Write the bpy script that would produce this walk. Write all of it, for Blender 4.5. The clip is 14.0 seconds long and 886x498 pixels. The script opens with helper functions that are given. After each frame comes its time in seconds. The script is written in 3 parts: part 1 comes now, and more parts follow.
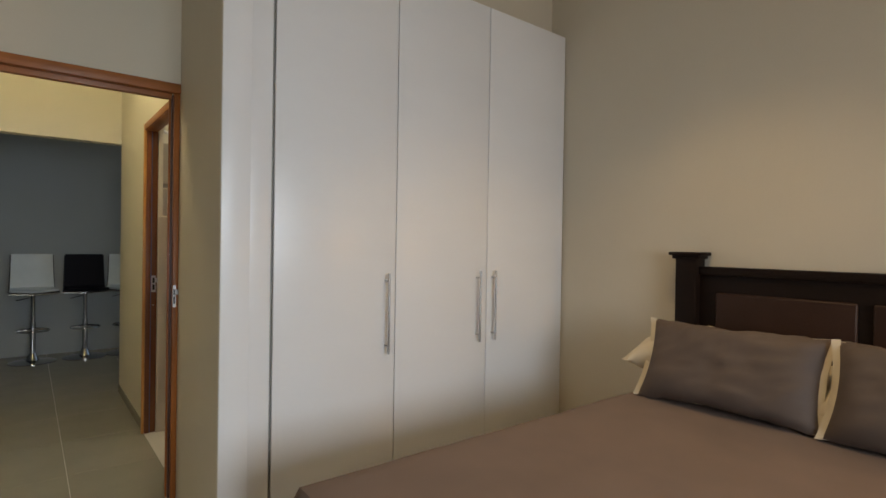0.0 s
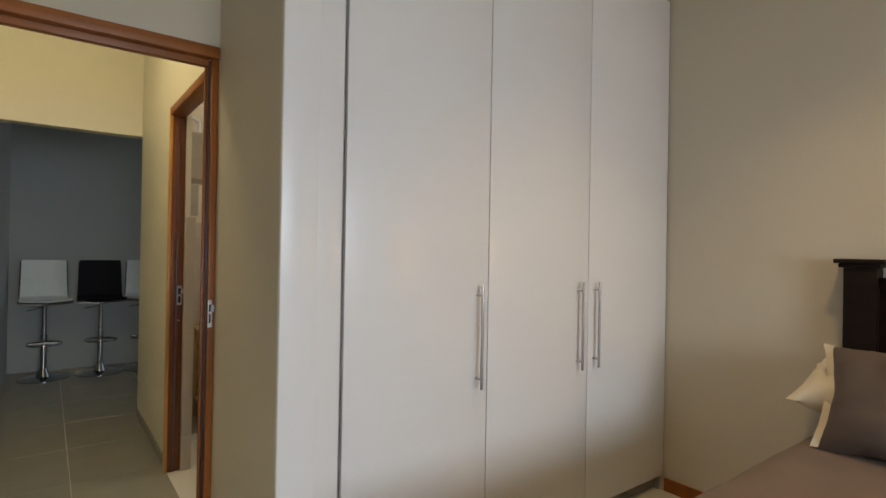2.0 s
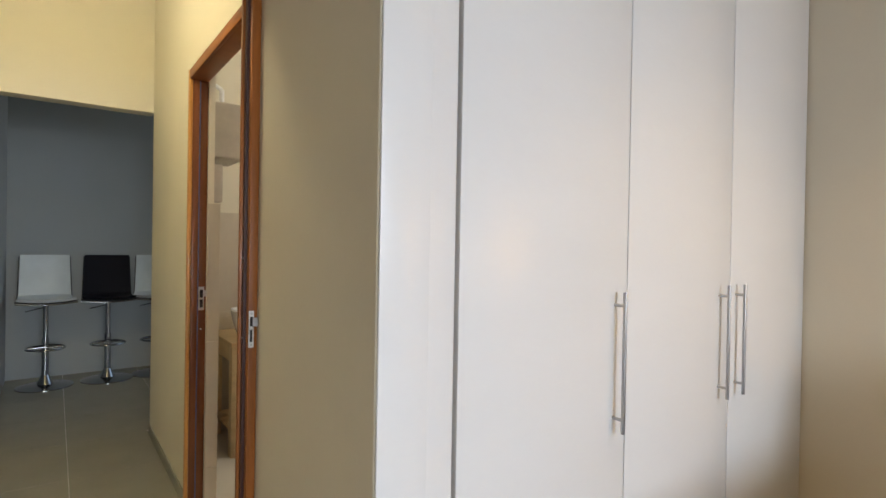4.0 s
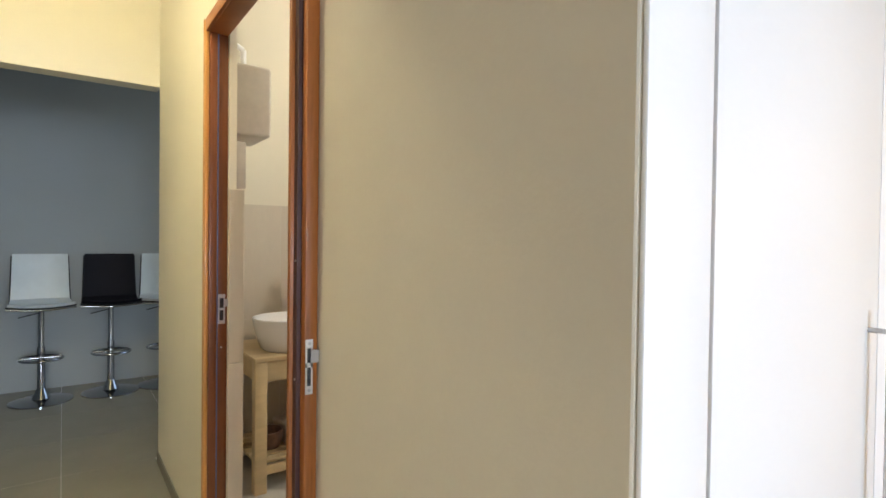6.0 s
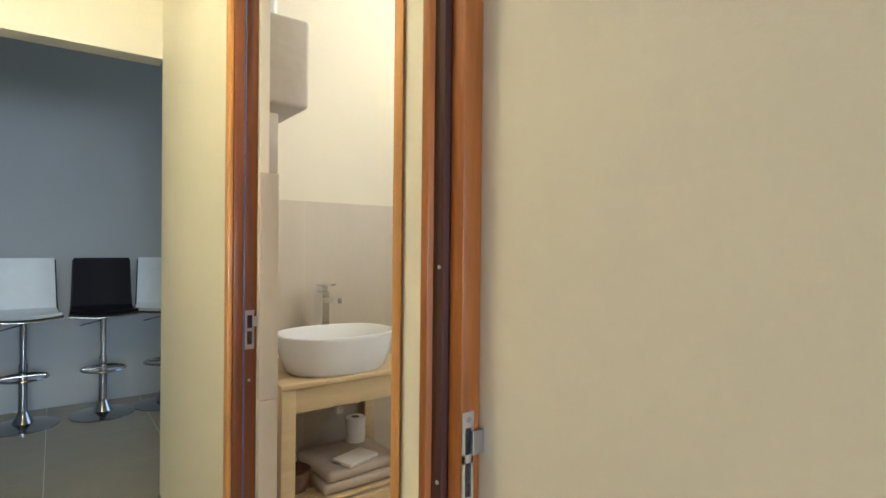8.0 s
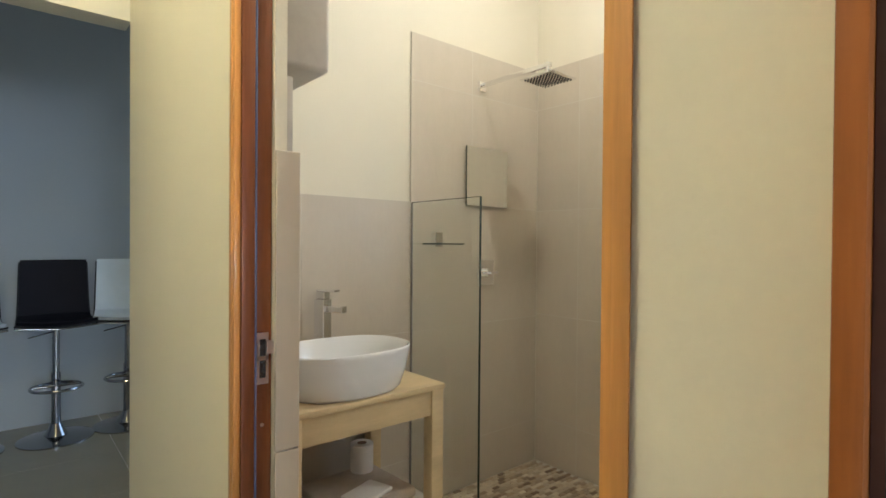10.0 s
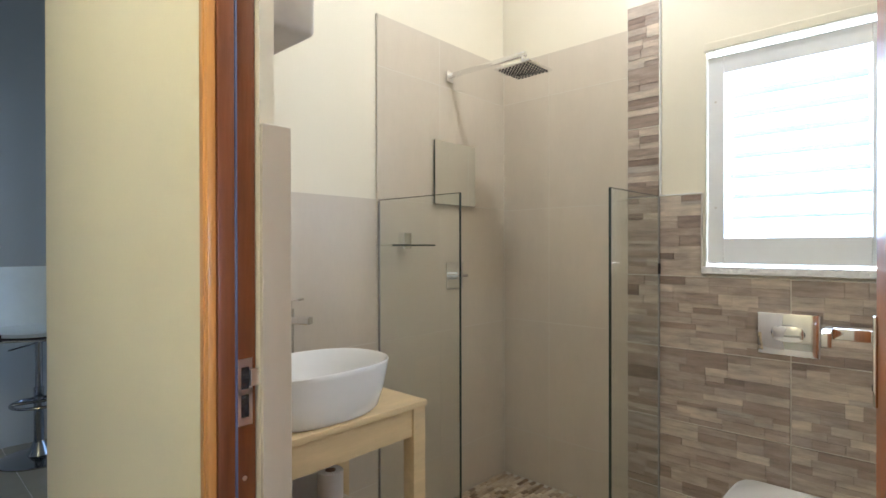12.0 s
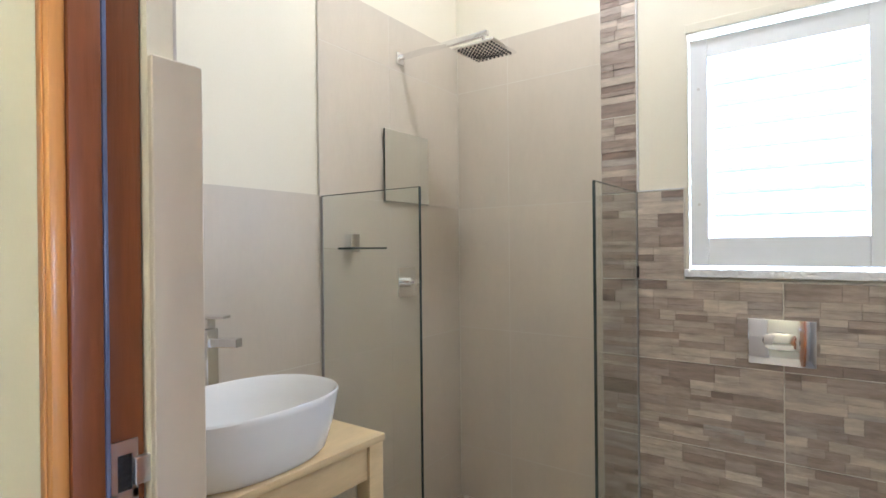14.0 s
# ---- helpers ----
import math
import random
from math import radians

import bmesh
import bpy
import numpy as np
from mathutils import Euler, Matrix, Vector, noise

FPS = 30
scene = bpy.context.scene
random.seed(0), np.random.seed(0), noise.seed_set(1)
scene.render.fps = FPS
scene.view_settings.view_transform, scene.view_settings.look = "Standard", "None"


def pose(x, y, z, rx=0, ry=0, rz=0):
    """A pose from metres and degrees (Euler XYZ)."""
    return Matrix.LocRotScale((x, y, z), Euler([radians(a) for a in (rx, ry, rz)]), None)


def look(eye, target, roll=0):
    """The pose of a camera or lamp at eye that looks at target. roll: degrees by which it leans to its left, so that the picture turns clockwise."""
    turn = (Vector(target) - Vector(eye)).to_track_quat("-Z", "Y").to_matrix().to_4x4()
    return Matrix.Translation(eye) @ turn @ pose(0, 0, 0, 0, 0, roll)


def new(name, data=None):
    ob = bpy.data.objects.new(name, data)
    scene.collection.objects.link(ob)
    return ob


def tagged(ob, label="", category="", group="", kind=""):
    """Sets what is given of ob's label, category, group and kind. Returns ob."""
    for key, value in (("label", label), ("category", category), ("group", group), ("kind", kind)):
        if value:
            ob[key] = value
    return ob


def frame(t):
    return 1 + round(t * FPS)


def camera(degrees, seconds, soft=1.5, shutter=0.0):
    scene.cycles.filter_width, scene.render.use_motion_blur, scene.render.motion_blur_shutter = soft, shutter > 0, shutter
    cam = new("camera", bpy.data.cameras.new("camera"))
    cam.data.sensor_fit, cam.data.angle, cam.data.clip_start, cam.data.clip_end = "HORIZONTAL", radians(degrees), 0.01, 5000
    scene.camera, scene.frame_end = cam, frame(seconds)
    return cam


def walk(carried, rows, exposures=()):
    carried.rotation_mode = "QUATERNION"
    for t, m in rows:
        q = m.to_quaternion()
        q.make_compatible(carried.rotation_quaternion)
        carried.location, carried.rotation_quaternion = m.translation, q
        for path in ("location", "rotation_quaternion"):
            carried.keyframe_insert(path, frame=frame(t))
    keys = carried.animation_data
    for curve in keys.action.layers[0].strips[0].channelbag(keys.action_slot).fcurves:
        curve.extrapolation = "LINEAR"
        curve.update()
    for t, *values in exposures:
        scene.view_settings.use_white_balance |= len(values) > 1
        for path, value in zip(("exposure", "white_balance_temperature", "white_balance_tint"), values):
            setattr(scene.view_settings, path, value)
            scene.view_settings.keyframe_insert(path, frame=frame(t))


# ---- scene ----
cam = camera(80.3, 14.0, soft=1.6)
PATH = [
    (0, (0.436, 3.247, 1.296), (1.678, 4.815, 1.281), 0.9),
    (0.5, (0.455, 3.402, 1.275), (1.685, 4.979, 1.273), 1.0),
    (1, (0.452, 3.598, 1.28), (1.674, 5.181, 1.284), 1.0),
    (1.5, (0.46, 3.764, 1.282), (1.676, 5.352, 1.288), 1.0),
    (2, (0.494, 3.919, 1.281), (1.699, 5.515, 1.291), 1.0),
    (2.5, (0.512, 4.087, 1.267), (1.702, 5.693, 1.294), 1.2),
    (5, (0.579, 4.848, 1.28), (1.764, 6.459, 1.243), 0.8),
    (5.5, (0.601, 4.993, 1.27), (1.78, 6.609, 1.241), 0.7),
    (6, (0.622, 5.149, 1.269), (1.795, 6.768, 1.24), 0.7),
    (6.5, (0.623, 5.285, 1.248), (1.796, 6.905, 1.23), 0.6),
    (7, (0.656, 5.444, 1.262), (1.826, 7.066, 1.241), 0.9),
    (7.5, (0.665, 5.578, 1.263), (1.843, 7.195, 1.241), 0.7),
    (8, (0.658, 5.701, 1.251), (1.847, 7.309, 1.237), 0.6),
    (8.5, (0.666, 5.838, 1.257), (1.864, 7.439, 1.239), 0.6),
    (10.8, (0.674, 6.231, 1.247), (2.035, 7.697, 1.235), 0.1),
    (11, (0.666, 6.261, 1.244), (2.045, 7.71, 1.234), 0.0),
    (11.5, (0.666, 6.33, 1.246), (2.09, 7.735, 1.238), -0.0),
    (12, (0.688, 6.395, 1.246), (2.157, 7.753, 1.238), -0.1),
    (12.5, (0.714, 6.464, 1.252), (2.225, 7.774, 1.246), -0.2),
    (13, (0.758, 6.542, 1.254), (2.311, 7.802, 1.25), -0.4),
    (13.5, (0.801, 6.613, 1.257), (2.394, 7.823, 1.253), -0.4),
    (14, (0.865, 6.658, 1.252), (2.487, 7.827, 1.248), -0.6),
]
EXPOSURES = [(0, -0.2, 7000, 10), (1.5, -0.18, 7000, 10), (2.5, 0.02, 6900, 10), (5, 0.83, 6450, 11), (7.5, 1.38, 6000, 9), (8.6, 1.3, 5800, 9), (11, 1.0, 5750, 10), (12, 1.23, 5350, 12), (13, 1.48, 5150, 14), (14, 1.37, 5100, 14)]
walk(cam, [(t, look(eye, target, roll)) for t, eye, target, roll in PATH], EXPOSURES)

# ---- world and light ----
world = bpy.data.worlds.new("world")
scene.world = world
world.use_nodes = True
wn = world.node_tree
sky = wn.nodes.new("ShaderNodeTexSky")
sky.sky_type, sky.sun_disc = "NISHITA", False
sky.sun_elevation, sky.sun_rotation = radians(54), radians(307)
wn.links.new(sky.outputs[0], wn.nodes["Background"].inputs[0])
wn.nodes["Background"].inputs[1].default_value = 0.12
sun = new("sun", bpy.data.lights.new("sun", "SUN"))
sun.data.energy, sun.data.angle, sun.data.color = 3.0, radians(0.5), (1.0, 0.95, 0.88)
sun.matrix_world = look((-8, 6, 14), (0, 0, 0))


def area(name, eye, target, w, h, watts, colour):
    ob = new(name, bpy.data.lights.new(name, "AREA"))
    ob.data.shape, ob.data.size, ob.data.size_y, ob.data.energy, ob.data.color = "RECTANGLE", w, h, watts, colour
    ob.matrix_world = look(eye, target)
    return ob


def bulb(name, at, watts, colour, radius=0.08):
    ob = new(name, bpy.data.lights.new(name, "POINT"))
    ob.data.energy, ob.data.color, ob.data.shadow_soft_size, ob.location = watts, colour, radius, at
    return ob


COOL, WARM = (0.72, 0.84, 1.0), (1.0, 0.72, 0.38)
area("bedroom_daylight", (0.9, 0.66, 1.45), (0.9, 3, 0.45), 1.8, 1.2, 60, COOL).data.spread = radians(125)
area("bathroom_daylight", (3.13, 6.76, 1.6), (2, 6.76, 1.6), 0.44, 0.64, 7, (0.86, 0.92, 1.0))
area("living_daylight", (3.9, 9.4, 1.5), (0.5, 10.6, 1.6), 1.4, 1.2, 1.5, (0.64, 0.81, 1.0)).data.spread = radians(75)
# added warm spot fills the bed and lower wardrobe; no fitting belongs to it
down = new("bedroom_fill_spot", bpy.data.lights.new("bedroom_fill_spot", "SPOT"))
down.data.energy, down.data.color, down.data.spot_size, down.data.spot_blend, down.data.shadow_soft_size = 70, WARM, radians(100), 1.0, 0.06
down.matrix_world = look((2.2, 4.2, 2.96), (2.3, 4.4, 0))
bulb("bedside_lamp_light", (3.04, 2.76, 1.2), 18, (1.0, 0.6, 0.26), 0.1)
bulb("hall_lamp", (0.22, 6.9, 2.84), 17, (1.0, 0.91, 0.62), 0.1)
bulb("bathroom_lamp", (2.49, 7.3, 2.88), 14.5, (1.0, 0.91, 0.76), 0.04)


# ---- materials ----
def mat(name, base, rough=0.6, metal=0.0, vary=0.06, scale=3.0, grain=60.0, bump=0.02, island=0.0, piece=0.0, coat=0.0, ramp=None, stretch=None):
    m = bpy.data.materials.new(name)
    m.use_nodes = True
    n, l = m.node_tree.nodes, m.node_tree.links
    b = n["Principled BSDF"]
    b.inputs["Metallic"].default_value = metal
    b.inputs["Coat Weight"].default_value = coat
    geo = n.new("ShaderNodeNewGeometry")
    big, small = n.new("ShaderNodeTexNoise"), n.new("ShaderNodeTexNoise")
    big.inputs["Scale"].default_value, small.inputs["Scale"].default_value = scale, grain
    big.inputs["Detail"].default_value, small.inputs["Detail"].default_value = 4, 3
    src = geo.outputs["Position"]
    if stretch:
        mp = n.new("ShaderNodeMapping")
        mp.inputs["Scale"].default_value = stretch
        l.new(src, mp.inputs[0])
        src = mp.outputs[0]
    l.new(src, big.inputs["Vector"])
    l.new(src, small.inputs["Vector"])
    add = n.new("ShaderNodeMath")
    add.operation = "MULTIPLY_ADD"
    add.inputs[1].default_value = 0.35
    l.new(small.outputs["Fac"], add.inputs[0])
    l.new(big.outputs["Fac"], add.inputs[2])
    rng = n.new("ShaderNodeMapRange")
    rng.inputs["From Min"].default_value, rng.inputs["From Max"].default_value = 0.4, 0.95
    rng.inputs["To Min"].default_value, rng.inputs["To Max"].default_value = 1 - vary, 1 + vary
    l.new(add.outputs[0], rng.inputs["Value"])
    mul = n.new("ShaderNodeVectorMath")
    mul.operation = "SCALE"
    if ramp:
        cr = n.new("ShaderNodeValToRGB")
        cr.color_ramp.interpolation = "LINEAR"
        while len(cr.color_ramp.elements) < len(ramp):
            cr.color_ramp.elements.new(0.5)
        for i, c in enumerate(ramp):
            cr.color_ramp.elements[i].position = i / (len(ramp) - 1)
            cr.color_ramp.elements[i].color = (*c, 1)
        info = n.new("ShaderNodeObjectInfo") if not island else geo
        l.new(info.outputs["Random"] if not island else geo.outputs["Random Per Island"], cr.inputs[0])
        l.new(cr.outputs[0], mul.inputs[0])
    else:
        mul.inputs[0].default_value = base
    if piece and not ramp:
        info = n.new("ShaderNodeObjectInfo")
        r2 = n.new("ShaderNodeMapRange")
        r2.inputs["To Min"].default_value, r2.inputs["To Max"].default_value = 1 - piece, 1 + piece
        l.new(info.outputs["Random"], r2.inputs["Value"])
        mm = n.new("ShaderNodeMath")
        mm.operation = "MULTIPLY"
        l.new(rng.outputs[0], mm.inputs[0])
        l.new(r2.outputs[0], mm.inputs[1])
        l.new(mm.outputs[0], mul.inputs["Scale"])
    else:
        l.new(rng.outputs[0], mul.inputs["Scale"])
    l.new(mul.outputs[0], b.inputs["Base Color"])
    rr = n.new("ShaderNodeMapRange")
    rr.inputs["To Min"].default_value, rr.inputs["To Max"].default_value = max(0.02, rough - 0.06), min(1, rough + 0.06)
    l.new(big.outputs["Fac"], rr.inputs["Value"])
    l.new(rr.outputs[0], b.inputs["Roughness"])
    if bump:
        bp = n.new("ShaderNodeBump")
        bp.inputs["Strength"].default_value, bp.inputs["Distance"].default_value = 0.5, bump
        l.new(small.outputs["Fac"], bp.inputs["Height"])
        l.new(bp.outputs[0], b.inputs["Normal"])
    return m


def glass_mat(name, tint, rough=0.0):
    """Thin sheet glass: clear with a tint, and a gloss."""
    m = bpy.data.materials.new(name)
    m.use_nodes = True
    n, l = m.node_tree.nodes, m.node_tree.links
    n.remove(n["Principled BSDF"])
    tr, gl, mix, fr = (n.new("ShaderNodeBsdf" + k) if k in ("Transparent", "Glossy") else n.new("ShaderNode" + k) for k in ("Transparent", "Glossy", "MixShader", "LayerWeight"))
    tr.inputs[0].default_value = (*tint, 1)
    gl.inputs["Roughness"].default_value = 0.01 + rough
    pw = n.new("ShaderNodeMath")
    pw.operation = "POWER"
    pw.inputs[1].default_value = 4.5
    l.new(fr.outputs["Facing"], pw.inputs[0])
    sc = n.new("ShaderNodeMath")
    sc.operation, sc.inputs[1].default_value, sc.inputs[2].default_value = "MULTIPLY_ADD", 0.7, 0.035
    l.new(pw.outputs[0], sc.inputs[0])
    l.new(sc.outputs[0], mix.inputs[0])
    l.new(tr.outputs[0], mix.inputs[1])
    l.new(gl.outputs[0], mix.inputs[2])
    l.new(mix.outputs[0], n["Material Output"].inputs[0])
    return m


def glow_mat(name, colour, strength):
    m = bpy.data.materials.new(name)
    m.use_nodes = True
    b = m.node_tree.nodes["Principled BSDF"]
    b.inputs["Base Color"].default_value = (*colour, 1)
    b.inputs["Emission Color"].default_value = (*colour, 1)
    b.inputs["Emission Strength"].default_value = strength
    return m


PAINT = mat("beige_wall_paint", (0.60, 0.54, 0.43), 0.62, vary=0.035, scale=1.6, grain=140, bump=0.0006)
CREAM = mat("cream_wall_paint", (0.74, 0.69, 0.56), 0.6, vary=0.035, scale=1.8, grain=140, bump=0.0006)
GREYPAINT = mat("grey_wall_paint", (0.42, 0.43, 0.42), 0.65, vary=0.04, scale=1.5, grain=120, bump=0.0006)
WHITEPAINT = mat("white_ceiling_paint", (0.8, 0.78, 0.73), 0.7, vary=0.02, scale=1.4, grain=120, bump=0.001)
MELAMINE = mat("white_satin_melamine", (0.77, 0.78, 0.79), 0.32, vary=0.02, scale=1.2, grain=45, bump=0.0, stretch=(1, 1, 3.5))
# grey carries the shade of the wardrobe gaps; also colours the screen seals
GAPGREY = mat("gap_shade_and_seal_grey", (0.35, 0.34, 0.32), 0.5, vary=0.05)
STEEL = mat("brushed_steel", (0.45, 0.45, 0.46), 0.32, 1.0, vary=0.05, grain=200, bump=0.0004)
CHROME = mat("polished_chrome", (0.86, 0.86, 0.87), 0.05, 1.0, vary=0.02, scale=6, bump=0.0)
# stool chrome, darkened to stand for the dim surroundings it mirrors
DARKCHROME = mat("chrome_dark_reflection", (0.36, 0.36, 0.37), 0.14, 1.0, vary=0.04, bump=0.0)
ALU = mat("worn_aluminium", (0.66, 0.65, 0.65), 0.33, 1.0, vary=0.08, grain=90, bump=0.0006)
WOOD = mat("varnished_meranti", (0.29, 0.092, 0.018), 0.46, vary=0.34, scale=9, grain=70, bump=0.0008, coat=0.05, stretch=(3.2, 3.2, 0.22))
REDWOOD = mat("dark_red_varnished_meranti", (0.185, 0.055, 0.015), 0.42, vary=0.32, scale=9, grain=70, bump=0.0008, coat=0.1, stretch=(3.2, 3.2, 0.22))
# golden meranti, its base lifted to carry the hall lamp's light
GOLD = mat("golden_hall_lit_meranti", (0.56, 0.26, 0.065), 0.38, vary=0.28, scale=9, grain=70, bump=0.001, coat=0.3, stretch=(3.2, 3.2, 0.22))
WOODTOP = mat("varnished_meranti_lintel", (0.29, 0.092, 0.018), 0.46, vary=0.34, scale=9, grain=70, bump=0.0008, coat=0.05, stretch=(0.22, 0.22, 3.2))
# blue imitates window daylight reflected along the bathroom jamb
EDGEGLINT = mat("edge_glint_blue", (0.13, 0.16, 0.28), 0.2, vary=0.1, bump=0.0)
# near-black tone stands for the shade inside the door rebate
SHADOWGAP = mat("rebate_shade_dark", (0.05, 0.016, 0.012), 0.45, vary=0.2, bump=0.0)
DARKWOOD = mat("dark_mahogany", (0.011, 0.006, 0.0045), 0.5, vary=0.3, scale=8, grain=60, bump=0.001, stretch=(3, 0.3, 3))
PADWOOD = mat("dark_brown_leather", (0.032, 0.015, 0.010), 0.45, vary=0.15, scale=12, grain=160, bump=0.002)
TAUPE = mat("taupe_cotton", (0.19, 0.137, 0.11), 0.85, vary=0.1, scale=5, grain=420, bump=0.0015)
PILLOWCASE = mat("dark_taupe_sateen", (0.105, 0.075, 0.06), 0.7, vary=0.1, scale=5, grain=420, bump=0.0012)
IVORY = mat("ivory_cotton", (0.66, 0.57, 0.42), 0.85, vary=0.07, scale=8, grain=420, bump=0.0015)
TILE = mat("pale_greige_tile", (0.57, 0.505, 0.41), 0.4, vary=0.05, scale=5, grain=60, bump=0.0008, piece=0.025, stretch=(1, 1, 0.35))
GROUT = mat("pale_grout", (0.62, 0.58, 0.5), 0.85, vary=0.06, grain=150, bump=0.001)
FLOORTILE = mat("cream_porcelain_tile", (0.31, 0.285, 0.22), 0.24, vary=0.05, scale=4, grain=50, bump=0.0006, piece=0.02)
STONES = [(0.16, 0.11, 0.085), (0.36, 0.29, 0.235), (0.46, 0.385, 0.315), (0.25, 0.19, 0.155), (0.39, 0.325, 0.265), (0.54, 0.46, 0.375), (0.30, 0.235, 0.19), (0.38, 0.335, 0.295)]
STONE = mat("split_stone_strip", (0.3, 0.25, 0.2), 0.5, vary=0.34, scale=24, grain=90, bump=0.004, ramp=STONES, stretch=(1, 0.4, 2.2))
STONE_REST = mat("split_stone_rest", (0.3, 0.25, 0.2), 0.5, vary=0.34, scale=24, grain=90, bump=0.004, ramp=STONES, island=1, stretch=(1, 0.4, 2.2))
CHIPS = [(0.14, 0.075, 0.04), (0.62, 0.53, 0.38), (0.24, 0.15, 0.085), (0.68, 0.6, 0.46), (0.42, 0.31, 0.19), (0.66, 0.58, 0.43)]
CHIP = mat("mosaic_chip", (0.4, 0.3, 0.2), 0.35, vary=0.08, scale=30, ramp=CHIPS, bump=0.001)
CHIP_REST = mat("mosaic_chip_rest", (0.4, 0.3, 0.2), 0.35, vary=0.08, scale=30, ramp=CHIPS, island=1, bump=0.001)
CERAMIC = mat("white_glazed_ceramic", (0.76, 0.755, 0.74), 0.1, vary=0.012, scale=3, bump=0.0, coat=0.3)
PINE = mat("pale_limed_pine", (0.60, 0.46, 0.255), 0.5, vary=0.12, scale=7, grain=60, bump=0.001, stretch=(0.5, 3, 3))
PLASTIC = mat("aged_cream_plastic", (0.50, 0.45, 0.37), 0.45, vary=0.1, scale=9, grain=40, bump=0.001)
WHITEFRAME = mat("white_window_enamel", (0.82, 0.84, 0.87), 0.4, vary=0.03, scale=6, bump=0.0006)
WHITETRIM = mat("white_gloss_trim", (0.86, 0.86, 0.86), 0.4, vary=0.02)
GLASS = glass_mat("greenish_shower_glass", (0.965, 0.978, 0.962))
PANE = glass_mat("grey_louvre_glass", (0.66, 0.69, 0.72))
GLASSEDGE = mat("dark_glass_edge", (0.03, 0.045, 0.04), 0.12, vary=0.1, bump=0.0)
BLADEEDGE = mat("ground_glass_edge", (0.24, 0.32, 0.36), 0.3, vary=0.1, bump=0.0)
MIRROR = mat("mirror_silvering", (0.86, 0.88, 0.85), 0.02, 1.0, vary=0.01, bump=0.0)
PAPER = mat("white_tissue", (0.78, 0.74, 0.68), 0.9, vary=0.04, grain=300, bump=0.002)
TOWEL = mat("beige_terry", (0.50, 0.42, 0.34), 0.95, vary=0.1, scale=20, grain=380, bump=0.006)
BASKET = mat("brown_wicker", (0.16, 0.085, 0.05), 0.7, vary=0.3, scale=40, grain=150, bump=0.006)
WHITELEATHER = mat("white_leatherette", (0.66, 0.70, 0.72), 0.4, vary=0.05, scale=10, grain=150, bump=0.0015)
BLACKLEATHER = mat("black_leatherette", (0.010, 0.009, 0.013), 0.62, vary=0.1, scale=10, grain=150, bump=0.0015)
BLACK = mat("black_plastic", (0.015, 0.015, 0.016), 0.45, vary=0.1)
DARKFLOOR = mat("brown_bed_base", (0.06, 0.028, 0.02), 0.7, vary=0.15, grain=200, bump=0.001)
for dull, level in ((DARKWOOD, 0.15), (PADWOOD, 0.25), (BLACKLEATHER, 0.15), (WOOD, 0.3)):
    dull.node_tree.nodes["Principled BSDF"].inputs["Specular IOR Level"].default_value = level
DAY = glow_mat("bright_overcast_daylight", (0.93, 0.97, 1.0), 1.7)


# ---- building blocks ----
def box(bm, x0, x1, y0, y1, z0, z1, bevel=0.0, segments=2):
    g = bmesh.ops.create_cube(bm, size=1.0, matrix=Matrix.Translation(((x0 + x1) / 2, (y0 + y1) / 2, (z0 + z1) / 2)) @ Matrix.Diagonal((x1 - x0, y1 - y0, z1 - z0, 1)))
    if bevel:
        es = list({e for v in g["verts"] for e in v.link_edges})
        bmesh.ops.bevel(bm, geom=es, offset=bevel, segments=segments, affect="EDGES", profile=0.5)
    return bm


def boxes(*args, bevel=0.0):
    bm = bmesh.new()
    for a in args:
        box(bm, *a, bevel=bevel)
    return bm


def tube(bm, a, b, r, r2=None, sides=20):
    a, b = Vector(a), Vector(b)
    m = Matrix.Translation((a + b) / 2) @ (b - a).to_track_quat("Z", "Y").to_matrix().to_4x4()
    bmesh.ops.create_cone(bm, cap_ends=True, segments=sides, radius1=r, radius2=r if r2 is None else r2, depth=(b - a).length, matrix=m)
    return bm


def ring(bm, centre, r, thick, sides=40, start=0.0, end=360.0):
    c, full = Vector(centre), end - start >= 360
    loops = []
    for i in range(sides + (0 if full else 1)):
        a = radians(start + (end - start) * i / sides)
        d = Vector((math.cos(a), math.sin(a), 0))
        loops.append([bm.verts.new(c + d * (r + thick * math.cos(k * math.pi / 4)) + Vector((0, 0, thick * math.sin(k * math.pi / 4)))) for k in range(8)])
    for i in range(len(loops) - (0 if full else 1)):
        p, q = loops[i], loops[(i + 1) % len(loops)]
        for k in range(8):
            bm.faces.new((p[k], q[k], q[(k + 1) % 8], p[(k + 1) % 8]))
    return bm


def lathe(bm, centre, profile, sides=40, ax=1.0, ay=1.0, power=2.0):
    """Rings of radius r at height z; a power above 2 squares the outline off."""
    rows = []
    for r, z in profile:
        row = []
        for i in range(sides):
            a = 2 * math.pi * i / sides
            c, s = math.cos(a), math.sin(a)
            k = (abs(c) ** power + abs(s) ** power) ** (-1 / power)
            row.append(bm.verts.new((centre[0] + ax * r * k * c, centre[1] + ay * r * k * s, centre[2] + z)))
        rows.append(row)
    for p, q in zip(rows, rows[1:]):
        for i in range(sides):
            bm.faces.new((p[i], p[(i + 1) % sides], q[(i + 1) % sides], q[i]))
    bm.faces.new(rows[0][::-1])
    bm.faces.new(rows[-1])
    return bm


def part(name, bm, material, parent=None, label="", smooth=False):
    me = bpy.data.meshes.new(name)
    bmesh.ops.recalc_face_normals(bm, faces=bm.faces)
    bm.to_mesh(me)
    bm.free()
    me.materials.append(material)
    if smooth:
        for p in me.polygons:
            p.use_smooth = True
        me.set_sharp_from_angle(angle=radians(40))
    ob = new(name, me)
    ob.parent = parent
